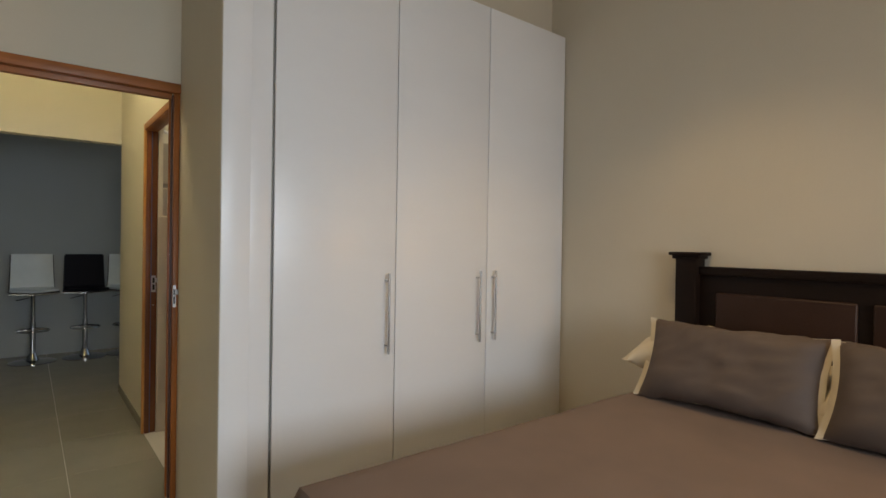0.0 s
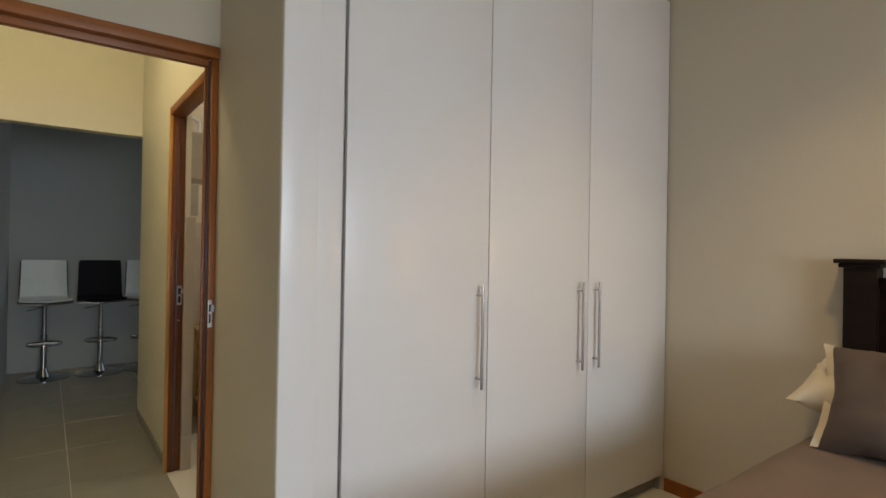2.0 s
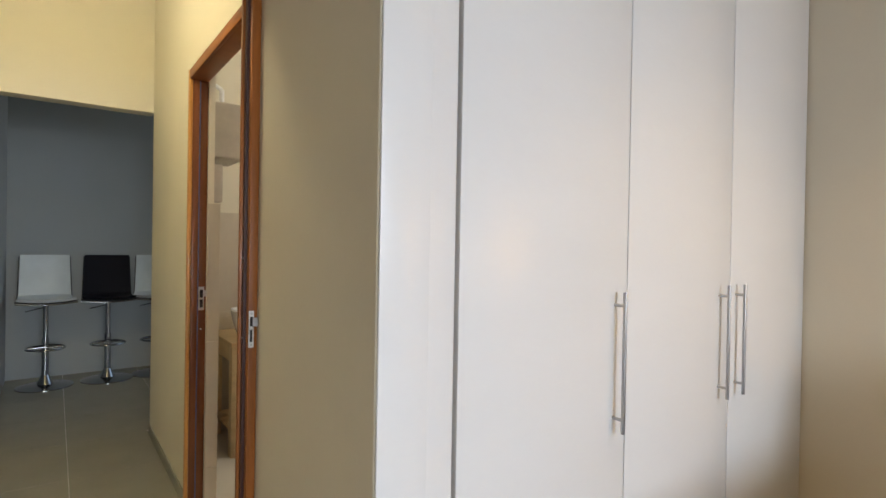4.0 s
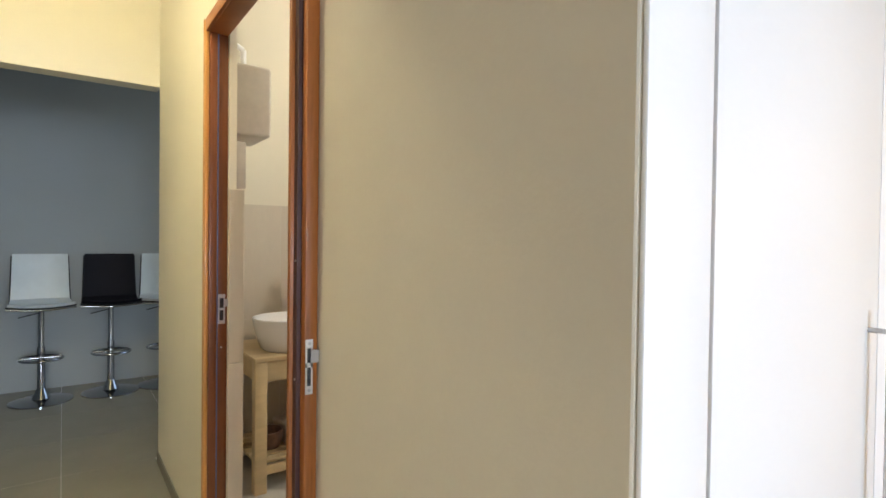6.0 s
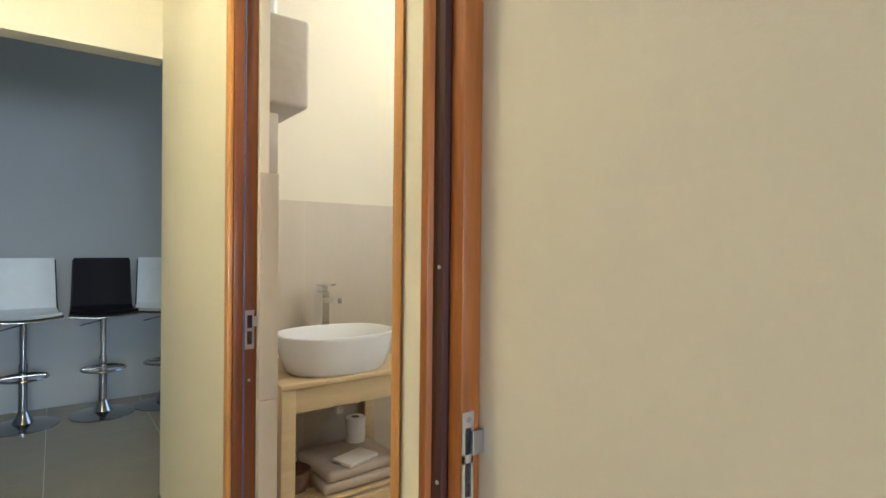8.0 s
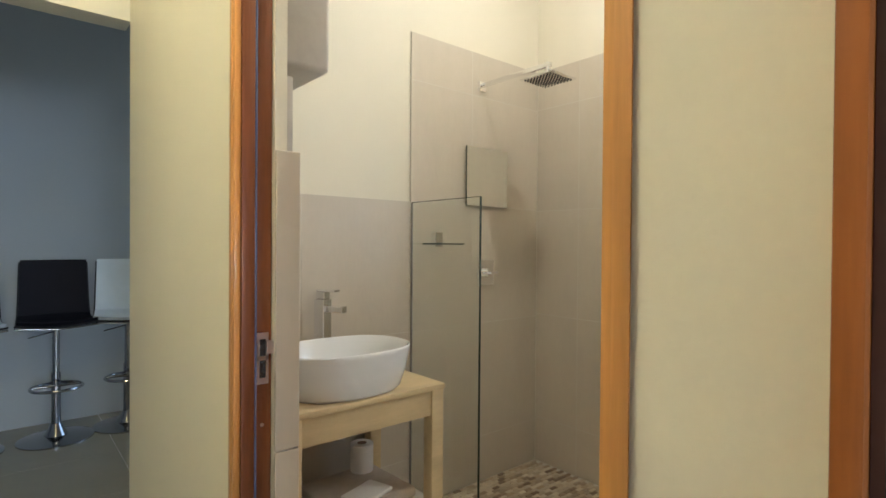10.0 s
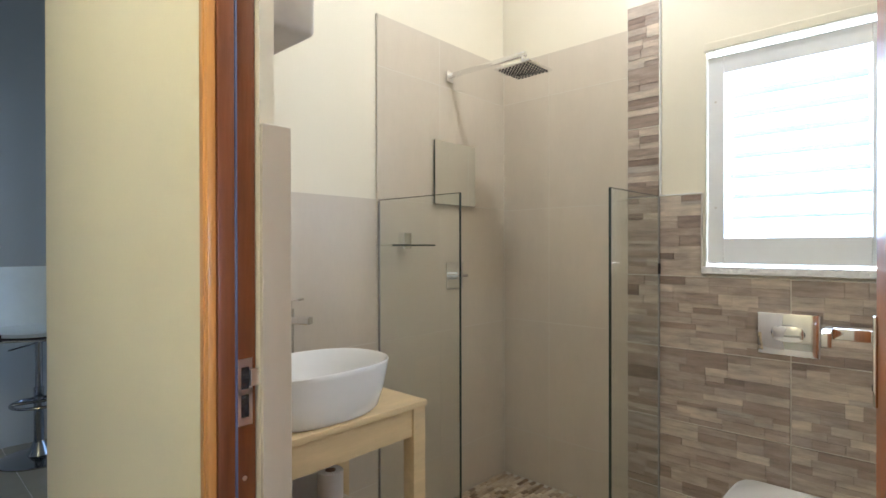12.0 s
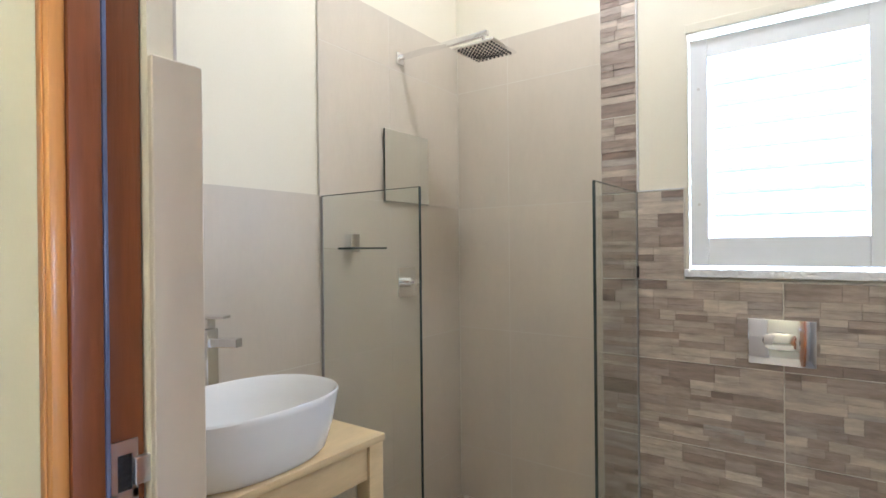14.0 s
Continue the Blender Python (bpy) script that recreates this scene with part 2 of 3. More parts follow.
    if label:
        ob["label"] = label
    return ob


def structure(name, bm, material, label=""):
    return tagged(part(name, bm, material), label, name.split("_")[0], kind="structure")


def thing(name, label, category, at=(0, 0, 0), group=""):
    ob = new(name)
    ob.location = at
    ob.empty_display_size = 0.1
    return tagged(ob, label, category, group)


# ---- the large structure ----
TOP = 3.0
WX = 1.05            # face of the wall between bedroom stub, hall and bathroom
BX, BY = 3.21, 5.475  # bedroom head wall, wardrobe front
floor = structure("floor", boxes((-1.6, 4.6, 0.4, 10.9, -0.3, -0.13), (-1.6, 4.6, 0.4, 6.13, -0.13, 0.0), (-1.6, WX + 0.1, 6.13, 8.5, -0.13, -0.0012), (-1.6, 4.6, 8.5, 10.9, -0.13, -0.0012), (WX + 0.1, 2.3, 6.13, 8.5, -0.13, 0), (2.3, 3.5, 6.13, 7.25, -0.13, 0)), GROUT, "cream tiled floor with thin pale joints")
structure("ceiling", boxes((-1.6, 4.6, 0.4, 10.9, TOP, TOP + 0.15)), WHITEPAINT, "plain white painted ceiling")

structure("wall_bedroom_south", boxes((-1.6, 0.0, 0.45, 0.6, 0, TOP), (1.8, 3.36, 0.45, 0.6, 0, TOP), (0.0, 1.8, 0.45, 0.6, 0, 0.85), (0.0, 1.8, 0.45, 0.6, 2.05, TOP)), PAINT, "beige painted wall with a window opening")
structure("wall_bedroom_west", boxes((-1.6, -1.45, 0.6, 6.13, 0, TOP)), PAINT, "plain beige painted wall")
structure("wall_bedroom_east", boxes((BX, BX + 0.15, 0.6, 6.13, 0, TOP)), PAINT, "beige painted wall behind the bed")
structure("wall_bedroom_north", boxes((-1.6, 0.2, 6.13, 6.26, 0, TOP), (0.2, 1.0325, 6.131, 6.1725, 2.078, TOP), (0.2, 1.0615, 6.1725, 6.26, 2.078, TOP)), PAINT, "beige painted wall over the bedroom doorway")
structure("wall_wardrobe_stub", boxes((1.033, 1.148, 5.424, 6.172, 0, TOP), bevel=0.004), PAINT, "beige plastered stub wall beside the wardrobe")
structure("wall_above_wardrobe", boxes((WX + 0.1, BX, 5.60, 5.7, 2.6, TOP)), PAINT, "beige wall above the wardrobe")

# wall between hall and bathroom, with the bathroom doorway
structure("wall_hall_east", boxes((WX + 0.012, 1.155, 6.1725, 6.345, 0, TOP), (WX + 0.012, 1.155, 7.29, 8.48, 0, TOP), (1.128, 1.155, 7.222, 7.29, 0, TOP), (WX + 0.012, 1.155, 6.345, 7.222, 2.076, TOP), (WX + 0.012, 1.128, 7.222, 7.29, 2.076, TOP)), CREAM, "pale yellow painted hall wall with a doorway")
structure("wall_hall_west", boxes((-0.25, -0.1, 6.26, 8.48, 0, TOP)), CREAM, "pale yellow painted hall wall")
structure("wall_hall_end", boxes((-0.25, 1.066, 8.48, 8.60, 2.112, TOP), (-0.25, 0.1, 8.48, 8.60, 0, 2.112)), CREAM, "pale yellow wall above the wide opening")
structure("wall_living_north", boxes((0.2, 4.5, 10.62, 10.77, 0, TOP)), GREYPAINT, "plain grey wall behind the bar stools")
structure("wall_living_west", boxes((0.05, 0.2, 8.60, 10.77, 0, TOP)), GREYPAINT, "plain grey side wall")
structure("wall_living_east", boxes((4.35, 4.5, 8.43, 8.7, 0, TOP), (4.35, 4.5, 10.2, 10.62, 0, TOP), (4.35, 4.5, 8.7, 10.2, 0, 0.8), (4.35, 4.5, 8.7, 10.2, 2.1, TOP)), GREYPAINT, "grey wall with a window opening")

# bathroom
NY, SX, RX = 8.295, 3.29, 2.95   # rear wall, shower side wall, stone wall
wall_n = structure("wall_bathroom_north", boxes((1.155, SX + 0.15, NY + 0.012, NY + 0.13, -0.2, TOP)), CREAM, "cream wall tiled in pale greige to shoulder height")
wall_s = structure("wall_shower_east", boxes((SX + 0.012, SX + 0.15, 7.22, NY + 0.012, -0.2, TOP)), CREAM, "cream wall tiled in pale greige")
W0, W1, V0, V1 = 6.455, 7.055, 1.165, 2.056   # window opening
wall_e = structure("wall_bathroom_east", boxes((RX + 0.016, RX + 0.15, W1, 7.374, -0.13, TOP), (RX + 0.016, RX + 0.15, 6.14, W0, -0.13, TOP), (RX + 0.016, RX + 0.15, W0, W1, -0.13, V0 - 0.012), (RX + 0.016, RX + 0.15, W0, W1, V1, TOP), (RX + 0.15, SX + 0.012, 7.22, 7.374, -0.13, TOP)), CREAM, "cream wall with stacked stone tiles and a window")
structure("wall_bathroom_south", boxes((1.155, RX + 0.15, 6.02, 6.14, 0, TOP)), CREAM, "cream painted bathroom wall")
structure("shower_floor", boxes((2.3, SX + 0.02, 7.25, NY + 0.012, -0.2, -0.125)), GROUT, "sunken shower floor")


# ---- door frames ----
def door_frame_bedroom():
    d = thing("door_frame", "varnished red-brown wooden door frame between bedroom and hall", "door frame", (1.0, 6.15, 0))
    d["kind"] = "structure"
    w = Matrix.Translation((-1.0, -6.15, 0))

    def add(name, bm, material, parent=d, label=""):
        bm.transform(w)
        return part(name, bm, material, parent, label, True)
    add("jamb", boxes((1.006, 1.0325, 6.136, 6.160, 0, 2.03), (0.990, 1.0615, 6.179, 6.194, 0, 2.03), bevel=0.003), WOOD)
    add("jamb", boxes((0.205, 0.24, 6.118, 6.165, 0, 2.03), (0.205, 0.265, 6.165, 6.192, 0, 2.03), bevel=0.003), WOOD)
    add("head", boxes((0.205, 1.0325, 6.118, 6.160, 2.03, 2.076), (0.24, 1.0, 6.1605, 6.194, 2.005, 2.076), bevel=0.004), WOODTOP)
    # shade of the rebate, put in as a dark strip
    add("rebate_tone_strip", boxes((0.998, 1.0325, 6.1605, 6.1720, 0, 2.028), (0.998, 1.061, 6.1726, 6.1786, 0, 2.028)), SHADOWGAP, d, "dark strip coloured as the rebate's shade")
    s = add("strike_plate", boxes((1.007, 1.022, 6.134, 6.1358, 1.056, 1.073), (1.007, 1.0105, 6.134, 6.1358, 0.981, 1.056), (1.0185, 1.022, 6.134, 6.1358, 0.981, 1.056), (1.007, 1.022, 6.134, 6.1358, 1.018, 1.027), (1.007, 1.022, 6.134, 6.1358, 0.965, 0.981)), ALU, d, "worn aluminium strike plate")
    lip = boxes((1.017, 1.0325, 6.129, 6.1338, 1.027, 1.053), bevel=0.001)
    lip.transform(w)
    part("lip", lip, STEEL, s)
    for z in (1.065, 0.973):
        sc = tube(bmesh.new(), (1.0145, 6.1342, z), (1.0145, 6.133, z), 0.0032, sides=12)
        sc.transform(w)
        part("screw", sc, STEEL, s)
    add("bolt_hole", boxes((1.0105, 1.0185, 6.1352, 6.1362, 0.981, 1.056)), BLACK)
    for z in (1.227, 0.99):
        add("hinge_dowel", tube(bmesh.new(), (1.0, 6.1665, z), (0.9965, 6.1665, z), 0.0022, sides=12), ALU)
    return d


def door_frame_bathroom():
    d = thing("door_frame", "varnished orange-brown wooden frame of the bathroom doorway", "door frame", (1.05, 7.15, 0))
    d["kind"] = "structure"
    w = Matrix.Translation((-1.05, -7.15, 0))

    def add(name, bm, material, parent=d, label=""):
        bm.transform(w)
        return part(name, bm, material, parent, label, True)
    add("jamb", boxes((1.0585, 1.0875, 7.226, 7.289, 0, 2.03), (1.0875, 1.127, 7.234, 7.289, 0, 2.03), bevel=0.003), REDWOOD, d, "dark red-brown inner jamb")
    add("casing", boxes((1.0435, 1.0585, 7.229, 7.262, 0, 2.073), bevel=0.004), GOLD, d, "golden varnished casing edge, lightened for hall lamp light")
    add("bead", boxes((1.0415, 1.0433, 7.238, 7.248, 0, 2.073), bevel=0.0006), GOLD)
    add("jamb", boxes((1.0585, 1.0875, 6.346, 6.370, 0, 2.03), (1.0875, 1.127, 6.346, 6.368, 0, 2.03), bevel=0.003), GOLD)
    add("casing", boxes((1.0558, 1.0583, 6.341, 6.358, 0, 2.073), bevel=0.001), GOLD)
    add("head", boxes((1.0585, 1.127, 6.346, 7.289, 2.03, 2.074), bevel=0.003), WOODTOP)
    add("casing", boxes((1.0435, 1.0585, 6.3585, 7.229, 2.028, 2.073), bevel=0.004), WOODTOP)
    # painted daylight highlight on the step of the jamb
    add("rebate_tone_strip", boxes((1.0878, 1.0925, 7.2275, 7.2338, 0.0, 2.028), bevel=0.0015), EDGEGLINT, d, "thin strip coloured blue like daylight glinting on the jamb")
    s = add("strike_plate", boxes((1.094, 1.119, 7.2315, 7.2336, 1.046, 1.060), (1.094, 1.0995, 7.2315, 7.2336, 0.962, 1.046), (1.1135, 1.119, 7.2315, 7.2336, 0.962, 1.046), (1.094, 1.119, 7.2315, 7.2336, 1.000, 1.009), (1.094, 1.119, 7.2315, 7.2336, 0.949, 0.962)), ALU, d, "worn aluminium strike plate")
    lip = boxes((1.113, 1.134, 7.224, 7.2313, 1.014, 1.042), bevel=0.001)
    lip.transform(w)
    part("lip", lip, ALU, s)
    add("bolt_hole", boxes((1.0995, 1.1135, 7.2326, 7.2342, 0.962, 1.046)), BLACK)
    add("screw", tube(bmesh.new(), (1.106, 7.2343, 0.86), (1.106, 7.2328, 0.86), 0.004, sides=12), ALU)
    return d


door_frame_bedroom()
door_frame_bathroom()


def bathroom_door():
    d = thing("door_1", "brown wooden bathroom door standing open, chrome lever handle", "door", (1.131, 6.356, 0))
    d["kind"] = "structure"
    part("leaf", boxes((0.003, 0.755, 0.0, 0.04, 0.006, 2.02), bevel=0.002), WOOD, d)
    h = part("door_handle", boxes((0.675, 0.705, 0.0405, 0.047, 0.98, 1.13), (0.682, 0.698, 0.047, 0.10, 1.085, 1.105), (0.60, 0.698, 0.10, 0.114, 1.083, 1.107), bevel=0.002), CHROME, d, "square chrome lever handle", True)
    part("keyhole", tube(bmesh.new(), (0.69, 0.0472, 1.01), (0.69, 0.048, 1.01), 0.006, sides=12), BLACK, h)
    d.matrix_world = pose(1.131, 6.356, 0, 0, 0, 5.0)
    return d


bathroom_door()
structure("baseboard", boxes((WX + 0.004, WX + 0.0118, 7.258, 8.478, 0, 0.065), bevel=0.002), FLOORTILE, "cream tile skirting along the hall wall")
structure("baseboard", boxes((BX - 0.012, BX, 4.8, 5.47, 0.0, 0.07), bevel=0.003), WOOD, "brown wooden skirting")


# ---- wardrobe ----
def wardrobe():
    w = thing("wardrobe", "tall built-in white three-door wardrobe with steel bar handles", "wardrobe", (2.2, 5.5, 0))
    o = Matrix.Translation((-2.2, -5.5, 0))

    def add(name, bm, material, parent=w, label=""):
        bm.transform(o)
        return part(name, bm, material, parent, label, True)
    H = 2.672
    add("body", boxes((1.26, 3.2, 5.502, 5.52, 0.08, H), (1.16, 1.178, 5.50, 6.0, 0, H), (3.19, 3.208, 5.50, 6.0, 0, H), (1.178, 3.19, 5.50, 6.0, H - 0.02, H), (1.178, 3.19, 5.53, 5.55, 0, 0.08)), GAPGREY, w, "carcass in shade grey behind the doors")
    add("end_panel", boxes((1.035, 1.1485, 5.417, 5.4235, 0.0, TOP - 0.002), bevel=0.002), MELAMINE)
    add("filler_panel", boxes((1.149, 1.256, 5.472, 5.49, 0.0, TOP - 0.002), bevel=0.003), MELAMINE)
    add("filler_return", boxes((1.245, 1.256, 5.4905, 5.5, 0.0, TOP - 0.002)), MELAMINE)
    # groove back is greyed to look shaded
    add("shadow_gap", boxes((1.2565, 1.29, 5.497, 5.501, 0.0, H)), GAPGREY)
    seams = (1.268, 1.898, 2.527, 3.203)
    handles = (1.84, 2.450, 2.570)
    for i in range(3):
        door = add("door", boxes((seams[i] + 0.0025, seams[i + 1] - 0.0025, BY, BY + 0.018, 0.085, H), bevel=0.0015), MELAMINE)
        h = tube(bmesh.new(), (handles[i], BY - 0.034, 0.752), (handles[i], BY - 0.034, 1.152), 0.006)
        for z in (0.79, 1.114):
            tube(h, (handles[i], BY - 0.034, z), (handles[i], BY + 0.001, z), 0.0048, sides=14)
        add("handle", h, STEEL, door, "brushed steel bar handle")
    return w


wardrobe()


# ---- bed ----
def pillow_mesh(w, h, t, seed, grid=22, flange=0.0):
    """A stuffed cushion in its own x (width) and z (height) plane, with creases."""
    bm = bmesh.new()
    rows = {}
    for side in (1, -1):
        for i in range(grid + 1):
            for j in range(grid + 1):
                u, v = 2 * i / grid - 1, 2 * j / grid - 1
                rim = i in (0, grid) or j in (0, grid)
                if rim and side < 0:
                    rows[side, i, j] = rows[1, i, j]
                    continue
                pull = 1 - 0.09 * (1 - abs(u) ** 2) * abs(v) ** 6
                fat = ((1 - u ** 4) * (1 - v ** 4)) ** 0.62
                n = noise.noise(Vector((u * 2.2 + seed, v * 2.2, side))) * 0.018 + noise.noise(Vector((u * 6 + v * 4 + seed, v * 3 - u * 2, side * 2))) * 0.016
                rows[side, i, j] = bm.verts.new((u * w / 2 * (1 - 0.07 * (1 - v * v) * abs(u) ** 6), side * (t / 2 * fat + n * fat), v * h / 2 * pull + 0.01 * n / 0.012 * abs(v)))
    for side in (1, -1):
        for i in range(grid):
            for j in range(grid):
                f = [rows[side, i, j], rows[side, i + 1, j], rows[side, i + 1, j + 1], rows[side, i, j + 1]]
                bm.faces.new(f if side < 0 else f[::-1])
    return bm


def flange_mesh(w, h, wide, seed):
    """The flat, slightly wavy borders at both ends of a pillowcase, 6 mm thick."""
    bm = bmesh.new()
    n = 80
    loops = []
    for k in range(n):
        e, f = divmod(k, n // 4)
        f = 2 * f / (n // 4) - 1
        u, v = ((f, -1), (1, f), (-f, 1), (-1, -f))[e]
        x = u * w / 2 * (1 - 0.07 * (1 - v * v) * abs(u) ** 6)
        z = v * h / 2 * (1 - 0.09 * (1 - u * u) * abs(v) ** 6)
        wave = 0.01 * noise.noise(Vector((u * 4 + seed, v * 4, 0)))
        end = abs(u) > 0.999
        ix, iz, ox, oz = x * 0.97, z * 0.97, x * 0.975 if not end else x + u * wide, z * (1.0 if end else 0.975)
        loops.append([bm.verts.new((ix, -0.003, iz)), bm.verts.new((ox, wave - 0.003, oz)), bm.verts.new((ox, wave + 0.003, oz)), bm.verts.new((ix, 0.003, iz))])
    for k in range(n):
        p, q = loops[k], loops[(k + 1) % n]
        for j in range(4):
            bm.faces.new((p[j], q[j], q[(j + 1) % 4], p[(j + 1) % 4]))
    return bm


def pillow(label, at, lean, turn, w, h, t, cover, seed, border):
    p = thing("pillow", label, "pillow", group="pillows on the bed")
    part("cover", pillow_mesh(w, h, t, seed), cover, p, smooth=True)
    if border:
        part("border", flange_mesh(w, h, border, seed), IVORY, p, "ivory border of the pillowcase", True)
    p.matrix_world = pose(*at, lean, 0, turn)
    return p


def bed():
    b = thing("bed", "double bed with dark headboard and smooth taupe bedspread", "bed", (2.1, 3.87, 0))
    o = Matrix.Translation((-2.1, -3.87, 0))

    def add(name, bm, material, parent=b, label=""):
        bm.transform(o)
        return part(name, bm, material, parent, label, True)
    add("base", boxes((1.12, 3.10, 3.12, 4.62, 0.10, 0.32), bevel=0.02), DARKFLOOR, b, "dark brown bed base")
    for x in (1.25, 2.95):
        for y in (3.22, 4.52):
            add("leg", tube(bmesh.new(), (x, y, 0.0), (x, y, 0.1), 0.03, 0.035), DARKWOOD)
    m = boxes((1.06, 3.11, 3.05, 4.69, 0.32, 0.585))
    bmesh.ops.bevel(m, geom=list(m.edges), offset=0.06, segments=5, affect="EDGES", profile=0.5)
    add("mattress", m, IVORY)
    s = bmesh.new()
    gx, gy = 60, 50
    vs = [[None] * (gy + 1) for _ in range(gx + 1)]
    for i in range(gx + 1):
        for j in range(gy + 1):
            x, y = 1.02 + 2.08 * i / gx, 3.03 + 1.68 * j / gy
            e = min(x - 1.02, y - 3.03, 4.71 - y)
            drop = 0.0 if e > 0.07 else 0.07 * (1 - math.sqrt(max(0, 1 - (1 - e / 0.07) ** 2)))
            z = 0.603 - drop + 0.004 * noise.noise(Vector((x * 3, y * 3, 1))) + 0.0025 * noise.noise(Vector((x * 9, y * 5, 4)))
            vs[i][j] = s.verts.new((x, y, z))
    for i in range(gx):
        for j in range(gy):
            s.faces.new((vs[i][j], vs[i + 1][j], vs[i + 1][j + 1], vs[i][j + 1]))
    rim = [vs[i][0] for i in range(gx, -1, -1)] + [vs[0][j] for j in range(1, gy + 1)] + [vs[i][gy] for i in range(1, gx + 1)]
    low = [s.verts.new((v.co.x, v.co.y, 0.2 + 0.01 * noise.noise(v.co * 6))) for v in rim]
    for k in range(len(rim) - 1):
        s.faces.new((rim[k], rim[k + 1], low[k + 1], low[k]))
    add("bedspread", s, TAUPE, b, "smooth taupe bedspread")
    hb = add("headboard", boxes((3.15, 3.20, 3.20, 4.56, 0.3, 1.205), bevel=0.004), DARKWOOD, b, "dark mahogany headboard")
    add("top_rail", boxes((3.135, 3.203, 3.19, 4.56, 1.165, 1.207), bevel=0.006), DARKWOOD, hb)
    pnl = boxes((3.128, 3.152, 3.88, 4.455, 0.62, 1.08))
    bmesh.ops.bevel(pnl, geom=list(pnl.edges), offset=0.011, segments=3, affect="EDGES", profile=0.5)
    add("panel", pnl, PADWOOD, hb, "raised dark brown panel")
    pnl = boxes((3.128, 3.152, 3.25, 3.83, 0.62, 1.08))
    bmesh.ops.bevel(pnl, geom=list(pnl.edges), offset=0.011, segments=3, affect="EDGES", profile=0.5)
    add("panel", pnl, PADWOOD, hb)
    for y in (4.595, 3.14):
        post = add("post", boxes((3.105, 3.2, y - 0.055, y + 0.055, 0, 1.255), bevel=0.005), DARKWOOD)
        cap = boxes((3.085, 3.207, y - 0.085, y + 0.085, 1.262, 1.28), (3.095, 3.205, y - 0.07, y + 0.07, 1.245, 1.262), bevel=0.005)
        add("cap", cap, DARKWOOD, post)
    return b


bed()
pillow("flat ivory pillow lying under another ivory pillow", (2.92, 4.26, 0.668), 88, 91, 0.66, 0.38, 0.13, IVORY, 2.2, 0.0)
pillow("plump ivory pillow lying behind the taupe pillow", (2.94, 4.37, 0.795), 76, 92, 0.72, 0.38, 0.19, IVORY, 3.1, 0.0)
pillow("plump ivory pillow lying behind the taupe pillow", (2.93, 3.62, 0.725), 66, 88, 0.74, 0.40, 0.2, IVORY, 5.7, 0.0)
pillow("taupe pillow with an ivory border standing on the bed", (2.79, 4.25, 0.782), 25, 93, 0.72, 0.385, 0.16, PILLOWCASE, 1.3, 0.02)
pillow("taupe pillow with an ivory border standing on the bed", (2.78, 3.52, 0.782), 25, 89, 0.72, 0.385, 0.16, PILLOWCASE, 8.4, 0.02)


# ---- living room stools ----
def bar_stool(pad, label, at, turn=0):
    s = thing("bar_stool", label, "bar stool", (0, 0, 0), "bar stools along the wall")
    # shell: seat and curved back in one sheet, front towards -y
    def sheet(off, wide, thick):
        bm = bmesh.new()
        path = [(-0.19, 0.735), (-0.10, 0.72), (0.02, 0.715), (0.10, 0.725), (0.155, 0.77), (0.18, 0.86), (0.195, 0.99), (0.21, 1.12)]
        rows = []
        for k, (y, z) in enumerate(path):
            row = []
            for i in range(11):
                u = 2 * i / 10 - 1
                curve = 0.03 * u * u
                hw = wide * (1.03 - 0.13 * (k / 7.0))
                row.append((u * hw, y - (curve if k > 3 else 0) + off[0], z + (curve * 0.6 if k <= 3 else 0) + off[1]))
            rows.append(row)
        for side in (0, 1):
            vs = [[bm.verts.new((x, y - side * thick * 0.7, z + side * thick * (1 if k < 4 else 0.3))) for x, y, z in row] for k, row in enumerate(rows)]
            if side == 0:
                base = vs
            for k in range(len(vs) - 1):
                for i in range(10):
                    bm.faces.new((vs[k][i], vs[k][i + 1], vs[k + 1][i + 1], vs[k + 1][i]))
        border = [(0, i) for i in range(10)] + [(k, 10) for k in range(7)] + [(7, i) for i in range(10, 0, -1)] + [(k, 0) for k in range(7, 0, -1)]
        for q in range(len(border)):
            a, b = border[q], border[(q + 1) % len(border)]
            bm.faces.new((base[a[0]][a[1]], base[b[0]][b[1]], vs[b[0]][b[1]], vs[a[0]][a[1]]))
        return bm
    part("shell", sheet((0.012, -0.008), 0.205, 0.012), BLACK, s, "black moulded shell", True)
    part("pad", sheet((0, 0.004), 0.195, 0.022), pad, s, smooth=True)
    part("seat_trim", tube(tube(bmesh.new(), (-0.21, -0.192, 0.735), (0.0, -0.205, 0.72), 0.006, sides=10), (0.0, -0.205, 0.72), (0.21, -0.192, 0.735), 0.006, sides=10), DARKCHROME, s, "chrome front trim", True)
    part("column", tube(tube(bmesh.new(), (0, 0, 0.38), (0, 0, 0.72), 0.019), (0, 0, 0.03), (0, 0, 0.42), 0.026), DARKCHROME, s, "chrome gas-lift column", True)
    f = ring(bmesh.new(), (0, -0.06, 0.34), 0.135, 0.009)
    tube(f, (-0.13, -0.02, 0.34), (0.13, -0.02, 0.34), 0.009, sides=10)
    part("footrest", f, DARKCHROME, s, "chrome ring footrest", True)
    part("base", lathe(bmesh.new(), (0, 0, 0), [(0.205, 0.0), (0.205, 0.008), (0.18, 0.016), (0.06, 0.026), (0.045, 0.06), (0.03, 0.10)]), DARKCHROME, s, "round chrome base plate", True)
    part("lever", tube(bmesh.new(), (-0.02, 0.0, 0.68), (-0.14, -0.03, 0.655), 0.004, sides=10), DARKCHROME, s, "chrome height lever", True)
    s.matrix_world = pose(at[0], at[1], 0, 0, 0, turn)
    return s


FY = 10.22
